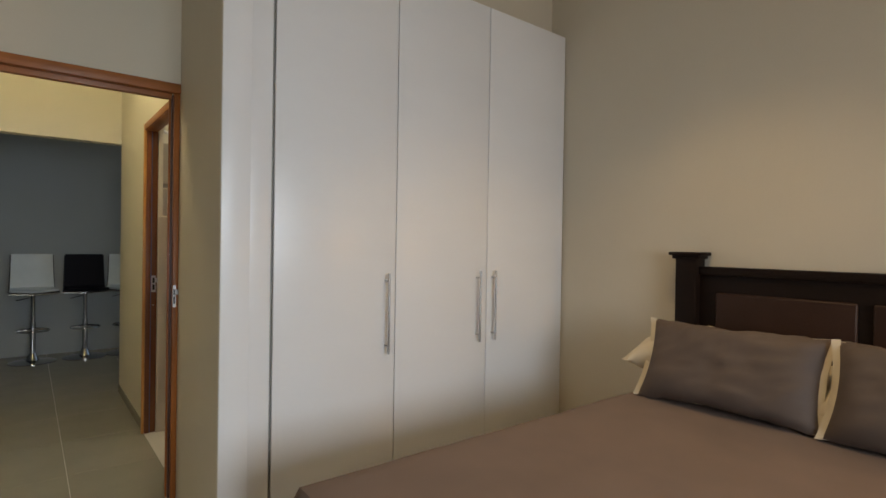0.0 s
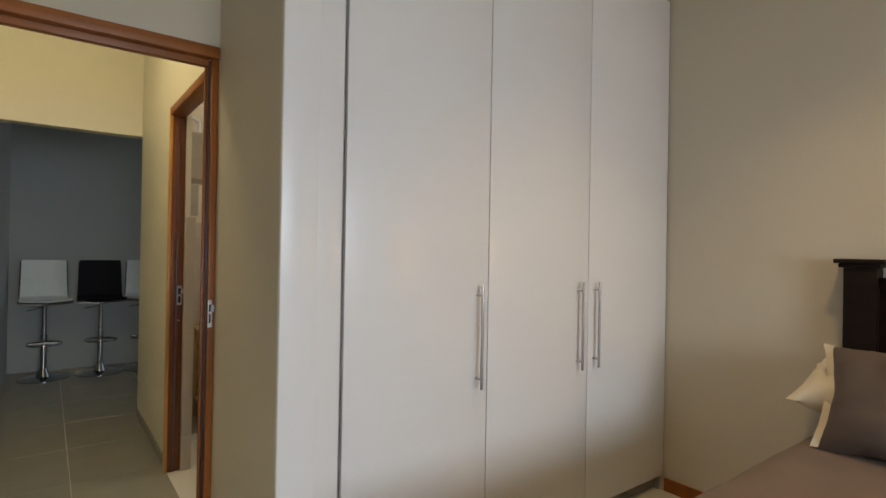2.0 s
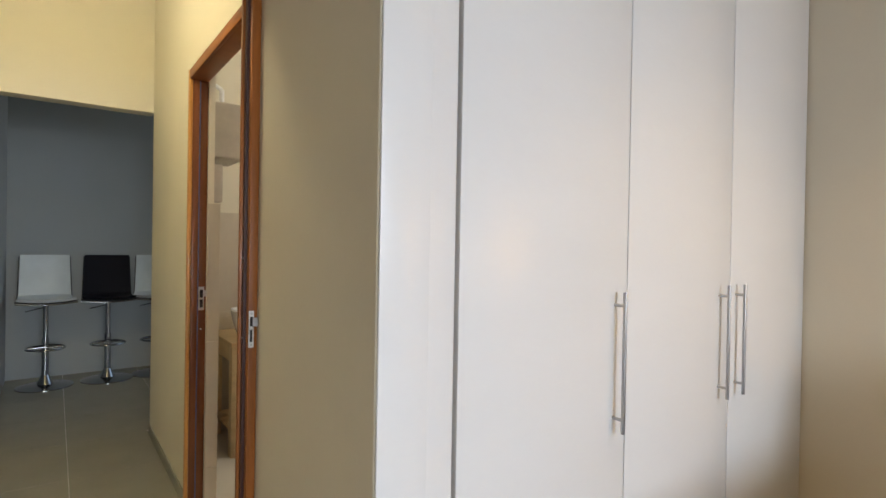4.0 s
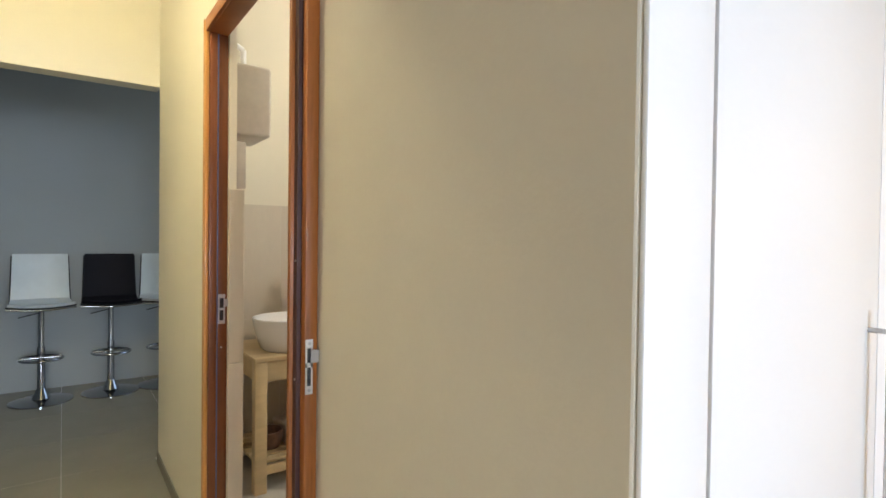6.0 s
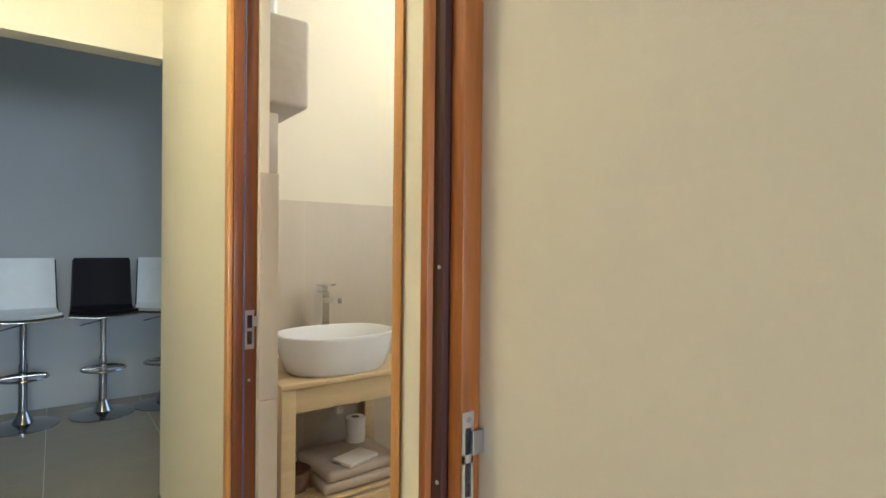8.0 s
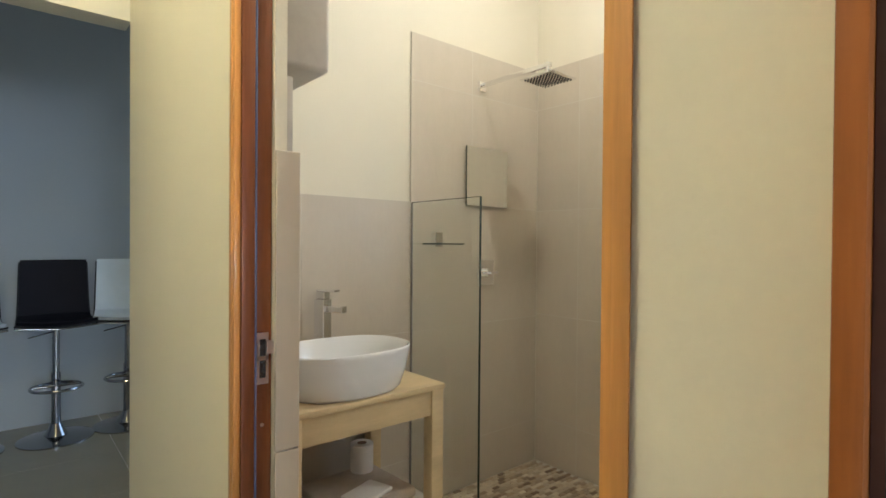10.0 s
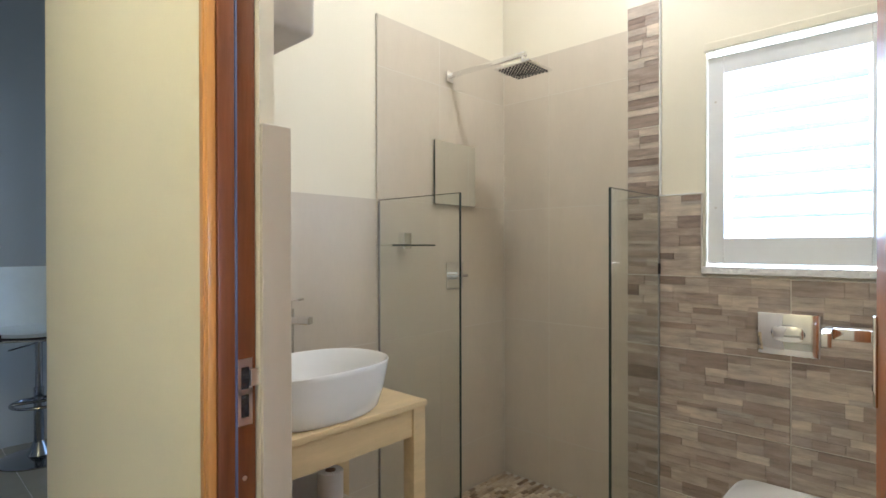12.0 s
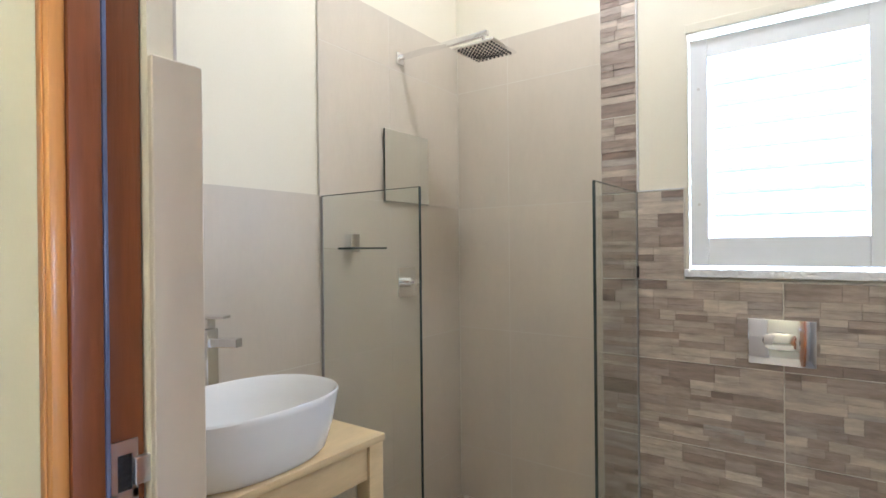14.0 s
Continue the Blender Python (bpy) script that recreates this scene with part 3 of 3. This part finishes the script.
bar_stool(WHITELEATHER, "white leatherette bar stool on a chrome pedestal", (0.49, FY), 3)
bar_stool(BLACKLEATHER, "black leatherette bar stool on a chrome pedestal", (0.945, FY + 0.02), 0)
bar_stool(WHITELEATHER, "white leatherette bar stool on a chrome pedestal", (1.345, FY + 0.05), -6)


# ---- bathroom fittings ----
def vanity():
    v = thing("washstand", "pale limed pine washstand table with open lower shelf", "washstand", (1.74, 8.02, 0))
    o = Matrix.Translation((-1.74, -8.02, 0))

    def add(name, bm, material=PINE, parent=v, label=""):
        bm.transform(o)
        return part(name, bm, material, parent, label, True)
    x0, x1, y0, y1, z = 1.385, 2.075, 7.757, 8.286, 0.682
    add("tabletop", boxes((x0, x1, y0, y1, z - 0.022, z), bevel=0.003))
    for x in (x0 + 0.004, x1 - 0.064):
        for y in (y0 + 0.006, y1 - 0.062):
            add("leg", boxes((x, x + 0.06, y, y + 0.056, 0, z - 0.0225), bevel=0.003))
    add("apron", boxes((x0 + 0.065, x1 - 0.065, y0 + 0.014, y0 + 0.034, z - 0.125, z - 0.023), bevel=0.002))
    add("apron", boxes((x0 + 0.065, x1 - 0.065, y1 - 0.034, y1 - 0.014, z - 0.125, z - 0.023), bevel=0.002))
    for x in (x0 + 0.014, x1 - 0.034):
        add("apron", boxes((x, x + 0.02, y0 + 0.063, y1 - 0.063, z - 0.125, z - 0.023), bevel=0.002))
    add("rail", boxes((x0 + 0.065, x1 - 0.065, y0 + 0.014, y0 + 0.036, 0.09, 0.135), bevel=0.002))
    for i in range(6):
        yy = y0 + 0.045 + i * 0.076
        add("slat", boxes((x0 + 0.02, x1 - 0.02, yy, yy + 0.062, 0.135, 0.15), bevel=0.002))
    return v


vanity()
basin = tagged(part("basin", lathe(bmesh.new(), (1.70, 7.93, 0.684), [(0.80, 0.0), (0.85, 0.012), (0.93, 0.075), (0.99, 0.152), (1.0, 0.166), (0.985, 0.171), (0.955, 0.164), (0.88, 0.11), (0.72, 0.045), (0.2, 0.03)], 72, 0.272, 0.195, 2.4), CERAMIC, smooth=True), "white oval ceramic countertop basin on the washstand", "basin")
part("drain", lathe(bmesh.new(), (1.70, 7.93, 0.7145), [(0.024, 0), (0.024, 0.004), (0.018, 0.006)]), CHROME, basin, "chrome drain cap", True)


def tap():
    t = thing("basin_tap", "tall square chrome basin mixer tap on the washstand", "tap", (1.745, 8.195, 0.682))
    part("body", boxes((-0.028, 0.028, -0.026, 0.026, 0.0, 0.33), bevel=0.003), CHROME, t)
    part("spout", boxes((-0.018, 0.018, -0.115, -0.02, 0.275, 0.303), bevel=0.003), CHROME, t)
    part("lever", boxes((-0.02, 0.02, -0.075, 0.024, 0.362, 0.371), (-0.02, 0.02, -0.022, 0.022, 0.3305, 0.3615), bevel=0.002), CHROME, t)
    t.matrix_world = pose(1.745, 8.195, 0.682, 0, 0, 24)
    return t


tap()


def geyser():
    g = thing("water_heater", "small boxy cream plastic water heater on the wall", "water heater", (1.24, 7.49, 1.69))
    o = Matrix.Translation((-1.24, -7.49, -1.69))
    b = boxes((1.156, 1.328, 7.352, 7.635, 1.692, 1.98))
    bmesh.ops.bevel(b, geom=list(b.edges), offset=0.014, segments=3, affect="EDGES", profile=0.5)
    b.transform(o)
    part("body", b, PLASTIC, g, smooth=True)
    p = tube(tube(bmesh.new(), (1.235, 7.44, 1.97), (1.235, 7.44, 2.06), 0.012), (1.235, 7.44, 2.06), (1.156, 7.44, 2.10), 0.011)
    p.transform(o)
    part("pipe", p, WHITETRIM, g, "white supply pipe", True)
    return g


geyser()
tagged(part("conduit_box", boxes((1.156, 1.222, 7.34, 7.40, 1.472, 1.66), bevel=0.004), PLASTIC, smooth=True), "narrow cream plastic cover box under the water heater", "conduit")


def shower():
    s = thing("rain_shower", "square chrome rain shower head on a straight wall arm", "shower", (2.79, 8.29, 2.16))
    o = Matrix.Translation((-2.79, -8.29, -2.16))

    def add(name, bm, material, parent=s, label=""):
        bm.transform(o)
        return part(name, bm, material, parent, label, True)
    add("wall_plate", boxes((2.765, 2.815, 8.282, 8.2945, 2.13, 2.185), bevel=0.002), CHROME)
    add("arm", boxes((2.779, 2.801, 7.80, 8.282, 2.152, 2.174), bevel=0.002), CHROME)
    add("neck", tube(tube(bmesh.new(), (2.79, 7.815, 2.11), (2.79, 7.815, 2.153), 0.012), (2.79, 7.815, 2.095), (2.79, 7.815, 2.12), 0.018), CHROME)
    hd = add("head", boxes((2.69, 2.89, 7.715, 7.915, 2.085, 2.095), bevel=0.002), CHROME)
    nz = bmesh.new()
    for i in range(9):
        for j in range(9):
            tube(nz, (2.71 + 0.02 * i, 7.735 + 0.02 * j, 2.0845), (2.71 + 0.02 * i, 7.735 + 0.02 * j, 2.081), 0.0045, sides=8)
    tagged(add("nozzle_field", nz, BLACK, hd, "dark rubber nozzles"), kind="stuff")
    return s


shower()
mx = thing("shower_mixer", "square chrome shower mixer plate with a lever", "shower mixer", (2.83, 8.295, 1.09))
part("plate", boxes((-0.066, 0.066, -0.009, -0.0005, -0.072, 0.072), bevel=0.003), CHROME, mx)
part("knob", tube(bmesh.new(), (0, -0.009, 0.0), (0, -0.045, 0.0), 0.026), CHROME, mx, smooth=True)
part("lever", boxes((-0.01, 0.05, -0.06, -0.044, -0.008, 0.008), bevel=0.002), CHROME, mx)
sh = thing("glass_shelf", "small glass shower shelf on a chrome bracket", "shelf", (2.42, 8.295, 1.25))
part("pane", boxes((-0.14, 0.14, -0.115, -0.001, 0.0, 0.008), bevel=0.001), GLASS, sh)
part("edge", boxes((-0.14, 0.14, -0.1172, -0.1152, 0.0, 0.008)), GLASSEDGE, sh, "dark polished glass edge")
part("bracket", boxes((0.0, 0.05, -0.045, -0.0005, 0.0085, 0.065), (0.0, 0.05, -0.045, -0.0005, -0.012, -0.0005), bevel=0.002), CHROME, sh)
mr = thing("shower_mirror", "frameless square mirror panel hung on the shower tiles", "mirror", (2.83, 8.29, 1.64))
part("mirror_pane", boxes((-0.163, 0.163, -0.012, -0.006, -0.168, 0.165)), MIRROR, mr)
part("edge", boxes((-0.1645, -0.1632, -0.012, -0.004, -0.168, 0.165), (-0.1645, 0.163, -0.0115, -0.006, -0.1692, -0.1682)), GLASSEDGE, mr)


def glass_panel(name_at, size_x, size_y, z1, label):
    x0, x1 = size_x
    y0, y1 = size_y
    g = thing("shower_screen", label, "shower screen", name_at, "low glass shower screens")
    o = Matrix.Translation([-c for c in name_at])

    def add(name, bm, material):
        bm.transform(o)
        return part(name, bm, material, g)
    p = add("pane", boxes((x0, x1, y0, y1, -0.125 if y1 > 8 else 0.0, z1)), GLASS)
    p.visible_shadow = False
    return g, add


g, add = glass_panel((2.3, 8.04, 0), (2.296, 2.304), (7.792, 8.293), 1.464, "low frameless greenish glass shower screen with dark edges")
add("front_edge", boxes((2.2955, 2.3045, 7.788, 7.7915, -0.125, 1.464)), GLASSEDGE)
add("top_edge", boxes((2.2965, 2.3035, 7.788, 8.293, 1.4645, 1.467)), GLASSEDGE)
add("wall_seal", boxes((2.2925, 2.2955, 8.280, 8.2935, -0.125, 1.464)), GAPGREY)
g, add = glass_panel((2.72, 7.24, 0), (2.494, 2.948), (7.236, 7.244), 1.458, "low frameless greenish glass shower screen against the stone wall")
add("front_edge", boxes((2.489, 2.4935, 7.2355, 7.2445, 0.0, 1.458)), GLASSEDGE)
add("top_edge", boxes((2.489, 2.948, 7.2365, 7.2435, 1.4585, 1.461)), GLASSEDGE)
add("wall_seal", boxes((2.936, 2.9485, 7.232, 7.2355, 0.0, 1.458)), GAPGREY)
add("clip", boxes((2.925, 2.9485, 7.228, 7.2318, 1.13, 1.175), bevel=0.001), BLACK)


def bathroom_window():
    w = thing("window_1", "white louvred window, overexposed bright daylight behind", "window", (3.0, 6.755, 1.6))
    w["kind"] = "structure"
    o = Matrix.Translation((-3.0, -6.755, -1.6))

    def add(name, bm, material, parent=w, label=""):
        bm.transform(o)
        return part(name, bm, material, parent, label)
    f0, f1, g0, g1 = W0 + 0.008, W1 - 0.008, V0 + 0.012, V1 - 0.054
    gy0, gy1, gz0, gz1 = 6.533, 6.988, 1.278, 1.93
    fr = add("window_frame", boxes((2.965, 3.005, f0, gy0, g0, g1), (2.965, 3.005, gy1, f1, g0, g1), (2.965, 3.005, gy0, gy1, g0, gz0), (2.965, 3.005, gy0, gy1, gz1, g1), bevel=0.003), WHITEFRAME, w, "white enamelled window frame")
    add("pelmet", boxes((2.940, 2.964, W0 - 0.002, W1 + 0.002, V1 - 0.034, V1), bevel=0.003), CREAM, w, "cream painted window head")
    # white strip imitates daylight showing in the gap below the frame
    add("window_sill", boxes((2.938, RX + 0.15, W0 - 0.002, W1 + 0.01, V0 - 0.028, V0), bevel=0.003), WHITETRIM, w, "white sill strip standing for the bright gap under the frame")
    for i in range(8):
        z = gz0 + 0.005 + i * 0.0815
        bl = boxes((-0.0025, 0.0025, gy0 + 0.002, gy1 - 0.002, -0.053, 0.053))
        bl.transform(Matrix.Translation((3.03, 0, z + 0.04)) @ Matrix.Rotation(radians(-32), 4, "Y"))
        p = add("pane", bl, PANE, w)
        p.visible_shadow = False
        ed = boxes((-0.0025, 0.0025, gy0 + 0.007, gy1 - 0.007, -0.0552, -0.0532))
        ed.transform(Matrix.Translation((3.03, 0, z + 0.04)) @ Matrix.Rotation(radians(-32), 4, "Y"))
        add("blade_edge", ed, BLADEEDGE)
        for yy in (gy0 + 0.001, gy1 - 0.013):
            cl = boxes((-0.004, 0.004, yy, yy + 0.012, -0.046, 0.034))
            cl.transform(Matrix.Translation((3.03, 0, z + 0.04)) @ Matrix.Rotation(radians(-32), 4, "Y"))
            add("clip", cl, WHITEFRAME)
    for z in (1.82, 1.40):
        add("screw", tube(bmesh.new(), (2.9652, 7.018, z), (2.963, 7.018, z), 0.005, sides=10), ALU, fr)
    return w


bathroom_window()
tagged(part("backdrop", boxes((3.55, 3.57, 5.4, 8.1, 0.3, 3.2)), DAY), "plain overexposed daylight outside the window", "backdrop", kind="structure").visible_shadow = False

fl = thing("flush_plate", "polished chrome toilet flush plate with an oval button", "flush plate", (RX, 6.769, 0.925))
bm = boxes((-0.016, -0.001, -0.097, 0.097, -0.077, 0.077), bevel=0.004)
part("plate", bm, CHROME, fl, smooth=True)
part("button", lathe(bmesh.new(), (0, 0, 0), [(1.0, 0), (1.0, 0.003), (0.95, 0.004)], 40, 0.028, 0.05, 3.5), CHROME, fl, smooth=True).matrix_local = Matrix.Translation((-0.0165, 0, 0.004)) @ Matrix.Rotation(radians(-90), 4, "Y")
part("button_gap", ring(bmesh.new(), (0, 0, 0), 0.04, 0.0015), BLACK, fl).matrix_local = Matrix.Translation((-0.017, 0, 0.004)) @ Matrix.Rotation(radians(-90), 4, "Y") @ Matrix.Diagonal((0.72, 1.28, 1, 1))

to = thing("toilet", "white wall-hung ceramic toilet with closed lid", "toilet", (2.73, 6.76, -0.06))
part("bowl", lathe(bmesh.new(), (0, 0, 0), [(0.55, 0.06), (0.75, 0.1), (0.93, 0.25), (1.0, 0.36), (1.0, 0.385)], 56, 0.235, 0.175, 2.8), CERAMIC, to, smooth=True)
part("lid", lathe(bmesh.new(), (0, 0, 0), [(0.99, 0.388), (1.01, 0.394), (1.01, 0.412), (0.97, 0.42)], 56, 0.235, 0.172, 5.0), CERAMIC, to, smooth=True)
part("seat_hinge", boxes((0.18, 0.228, -0.14, 0.14, 0.385, 0.4), bevel=0.004), CERAMIC, to)

roll = thing("toilet_roll", "white toilet paper roll standing on folded towels", "toilet roll", (1.90, 8.12, 0.25))
part("paper", lathe(bmesh.new(), (0, 0, 0), [(0.022, 0), (0.05, 0.0), (0.05, 0.118), (0.048, 0.12), (0.022, 0.12)]), PAPER, roll, smooth=True)
part("core", tube(bmesh.new(), (0, 0, 0.119), (0, 0, 0.1208), 0.021), BASKET, roll, "brown cardboard core", True)
tagged(part("drain_pipe", boxes((1.845, 1.885, 8.225, 8.265, 0.36, 0.66), bevel=0.008), WHITETRIM, smooth=True), "square white waste pipe under the basin", "pipe")


def towel(label, at, w, d, h, turn):
    t = boxes((-w / 2, w / 2, -d / 2, d / 2, 0, h))
    bmesh.ops.bevel(t, geom=list(t.edges), offset=h * 0.42, segments=4, affect="EDGES", profile=0.5)
    bmesh.ops.subdivide_edges(t, edges=list(t.edges), cuts=3, use_grid_fill=True)
    for v in t.verts:
        v.co += Vector((0, 0, 0.006 * noise.noise(v.co * 12 + Vector(at)) * (v.co.z / h)))
    ob = tagged(part("towel", t, TOWEL, smooth=True), label, "towel", "folded towels on the washstand shelf")
    ob.matrix_world = pose(*at, 0, 0, turn)
    return ob


towel("folded beige towel on the washstand shelf", (1.80, 8.0, 0.151), 0.40, 0.36, 0.05, 0)
towel("folded beige towel lying on another towel", (1.80, 8.0, 0.201), 0.38, 0.34, 0.05, 3)
tagged(part("face_cloth", boxes((-0.09, 0.09, -0.06, 0.06, 0, 0.018), bevel=0.006), PAPER, smooth=True), "folded pale face cloth on the towels", "cloth").matrix_world = pose(1.79, 7.90, 0.251, 0, 0, 18)
bk = tagged(part("basket", lathe(bmesh.new(), (1.52, 7.98, 0.151), [(0.06, 0), (0.075, 0.03), (0.08, 0.09), (0.072, 0.092), (0.06, 0.02)]), BASKET, smooth=True), "small round brown wicker basket on the washstand shelf", "basket")


# ---- tiles, stones and mosaic ----
def shared(name, bm, material):
    me = bpy.data.meshes.new(name)
    bmesh.ops.recalc_face_normals(bm, faces=bm.faces)
    bm.to_mesh(me)
    bm.free()
    me.materials.append(material)
    return me


def tile_cell(x0, x1, y0, y1, z0, z1, material, parent, name="tile", bevel=0.0012):
    me = shared(name, box(bmesh.new(), x0, x1, y0, y1, z0, z1, bevel, 1), material)
    ob = new(name, me)
    ob.parent = parent
    return ob


J = 0.0012
structure("trim_wall_grout", boxes((1.16, 2.289, NY + 0.0006, NY + 0.0118, 0, 1.471), (2.291, SX, NY + 0.0006, NY + 0.0118, -0.12, 2.344), (SX + 0.0006, SX + 0.0118, 7.377, NY, -0.12, 2.344)), GROUT, "pale grout between the wall tiles")
# rear wall: low wainscot beside the shower, full height inside it
for a, b in ((1.16, 1.69), (1.69, 2.289)):
    for z0, z1 in ((0.0, 0.14), (0.14, 0.80), (0.80, 1.472)):
        tile_cell(a + J, b - J, NY, NY + 0.0115, z0 + J, z1 - J, TILE, wall_n)
for a, b in ((2.291, 2.72), (2.72, SX)):
    for z0, z1 in ((-0.12, 0.14), (0.14, 0.80), (0.80, 1.472), (1.472, 2.10), (2.10, 2.345)):
        tile_cell(a + J, b - J, NY, NY + 0.0115, z0 + J, z1 - J, TILE, wall_n)
for a, b in ((7.376, 7.44), (7.44, 7.98), (7.98, NY - 0.002)):
    for z0, z1 in ((-0.12, 0.16), (0.16, 0.815), (0.815, 1.465), (1.465, 2.105), (2.105, 2.345)):
        tile_cell(SX, SX + 0.0115, a + J, b - J, z0 + J, z1 - J, TILE, wall_s)
# tiled end of the wall beside the bathroom door
wall_t = structure("trim_tiled_reveal", boxes((1.1555, 1.170, 7.223, 8.29, 0, 1.454)), GROUT, "tile backing on the bathroom wall")
for z0, z1 in ((0.0, 0.20), (0.20, 0.80), (0.80, 1.455)):
    tile_cell(1.1275, 1.182, 7.212, 7.2215, z0 + J, z1 - J, TILE, wall_t)
    for a, b in ((7.223, 7.75), (7.75, 8.29)):
        tile_cell(1.1705, 1.182, a + J, b - J, z0 + J, z1 - J, TILE, wall_t)

# floor tiles of the hall and the living room
for i in range(5):
    for j in range(8):
        x0, y0 = 0.617 - 1.2 + 0.6 * i, 6.16 + 0.6 * j
        x1, y1 = x0 + 0.6, min(y0 + 0.6, 10.62)
        lim = 1.06 if y0 < 8.4 else 4.3
        if x0 < lim and y1 - y0 > 0.05:
            tile_cell(x0 + J, min(x1, lim) - J, y0 + J, y1 - J, -0.009, 0.0, FLOORTILE, floor, bevel=0.001)

# stacked stone on the window wall: strips in tiles of 0.3 m with pale joints
rnd = random.Random(7)
rest_v, rest_f = [], []


def strip(y0, y1, z0, z1, deep, keep):
    x0, x1 = RX - deep, RX + 0.0155
    k = [(x0 + 0.001, y0, z0), (x0 + 0.001, y1, z0), (x0 + 0.001, y1, z1), (x0 + 0.001, y0, z1), (x1, y0, z0), (x1, y1, z0), (x1, y1, z1), (x1, y0, z1)]
    e = 0.0011
    k[0:0] = [(x0 - rnd.uniform(0, 0.0012), y0 + e, z0 + e), (x0 - rnd.uniform(0, 0.0012), y1 - e, z0 + e), (x0 - rnd.uniform(0, 0.0012), y1 - e, z1 - e), (x0 - rnd.uniform(0, 0.0012), y0 + e, z1 - e)]
    f = [(0, 3, 2, 1)]
    for i in range(4):
        j = (i + 1) % 4
        f += [(i, j, j + 4, i + 4), (i + 4, j + 4, j + 8, i + 8)]
    if keep:
        me = bpy.data.meshes.new("stone_strip")
        me.from_pydata(k, [], f)
        me.materials.append(STONE)
        ob = new("stone_strip", me)
        ob.parent = wall_e
    else:
        n0 = len(rest_v)
        rest_v.extend(k)
        rest_f.extend([tuple(n0 + q for q in face) for face in f])


count = 0


def stone_tile(y0, y1, z0, z1):
    global count
    y0, y1, z0, z1 = y0 + 0.0022, y1 - 0.0022, z0 + 0.0022, z1 - 0.0022
    z = z0
    while z < z1 - 0.004:
        h = rnd.uniform(0.026, 0.054)
        if z1 - (z + h) < 0.022:
            h = z1 - z
        y = y0
        while y < y1 - 0.004:
            w = rnd.uniform(0.05, 0.16)
            if y1 - (y + w) < 0.04:
                w = y1 - y
            cut = rnd.uniform(0.35, 0.65) * h if h > 0.036 and rnd.random() < 0.72 else 0.0
            for a, b in ((0.0, cut), (cut, h)) if cut else ((0.0, h),):
                keep = z > 0.22 and count < 300
                count += keep
                strip(y, y + w, z + a, z + b, rnd.uniform(0.0, 0.004), keep)
            y += w
        z += h


for y0, y1 in ((6.29, 6.762), (6.762, 7.2345), (7.2345, 7.374)):
    for z0, z1 in ((0.825, 1.124), (0.522, 0.825), (0.222, 0.522), (0.0, 0.222)):
        stone_tile(y0, y1, z0, z1)
stone_tile(W1 + 0.012, 7.2345, 1.124, 1.458)
for z0, z1 in ((1.124, 1.458), (1.458, 1.76), (1.76, 2.06), (2.06, 2.295)):
    stone_tile(7.2345, 7.374, z0, z1)
me = bpy.data.meshes.new("stone_rest")
me.from_pydata(rest_v, [], rest_f)
me.materials.append(STONE_REST)
ob = tagged(new("stone_rest", me), kind="stuff")
ob.parent = wall_e
tile_backing = structure("trim_stone_grout", boxes((RX + 0.0008, RX + 0.0158, 6.29, W0, 0, 1.128), (RX + 0.0008, RX + 0.0158, W0, W1 + 0.011, 0, 1.128), (RX + 0.0008, RX + 0.0158, W1 + 0.011, 7.374, 0, 1.46), (RX + 0.0008, RX + 0.0158, 7.2335, 7.374, 1.46, 2.297)), GROUT, "pale grout behind the stone strips")
structure("trim_stone_edge", boxes((RX - 0.002, RX + 0.0158, 7.2305, 7.2335, 1.462, 2.298), (RX - 0.002, RX + 0.0158, W1 + 0.012, 7.2300, 1.4605, 1.464)), WHITETRIM, "white tile edge trim")

# mosaic of the shower floor, in the far corner first
shower_floor = bpy.data.objects["shower_floor"]
PX, PY = 0.05, 0.026
chip = shared("mosaic_tile", box(bmesh.new(), -PX / 2 + 0.002, PX / 2 - 0.002, -PY / 2 + 0.002, PY / 2 - 0.002, 0, 0.005, 0.0008, 1), CHIP)
rv, rf, made = [], [], 0
row = 0
y = NY - PY / 2
while y > 7.26:
    x = SX - PX / 2 - (PX / 2 if row % 2 else 0)
    while x > 2.33:
        if made < 300:
            ob = new("mosaic_tile", chip)
            ob.location = (x, y, -0.125)
            ob.parent = shower_floor
            made += 1
        else:
            n0 = len(rv)
            a, b = PX / 2 - 0.002, PY / 2 - 0.002
            rv += [(x + sx * a, y + sy * b, z) for z in (-0.125, -0.120) for sx, sy in ((-1, -1), (1, -1), (1, 1), (-1, 1))]
            rf += [tuple(n0 + q for q in f) for f in ((4, 5, 6, 7), (0, 1, 5, 4), (1, 2, 6, 5), (2, 3, 7, 6), (3, 0, 4, 7))]
        x -= PX
    y -= PY
    row += 1
me = bpy.data.meshes.new("mosaic_rest")
me.from_pydata(rv, [], rf)
me.materials.append(CHIP_REST)
ob = tagged(new("mosaic_rest", me), kind="stuff")
ob.parent = shower_floor
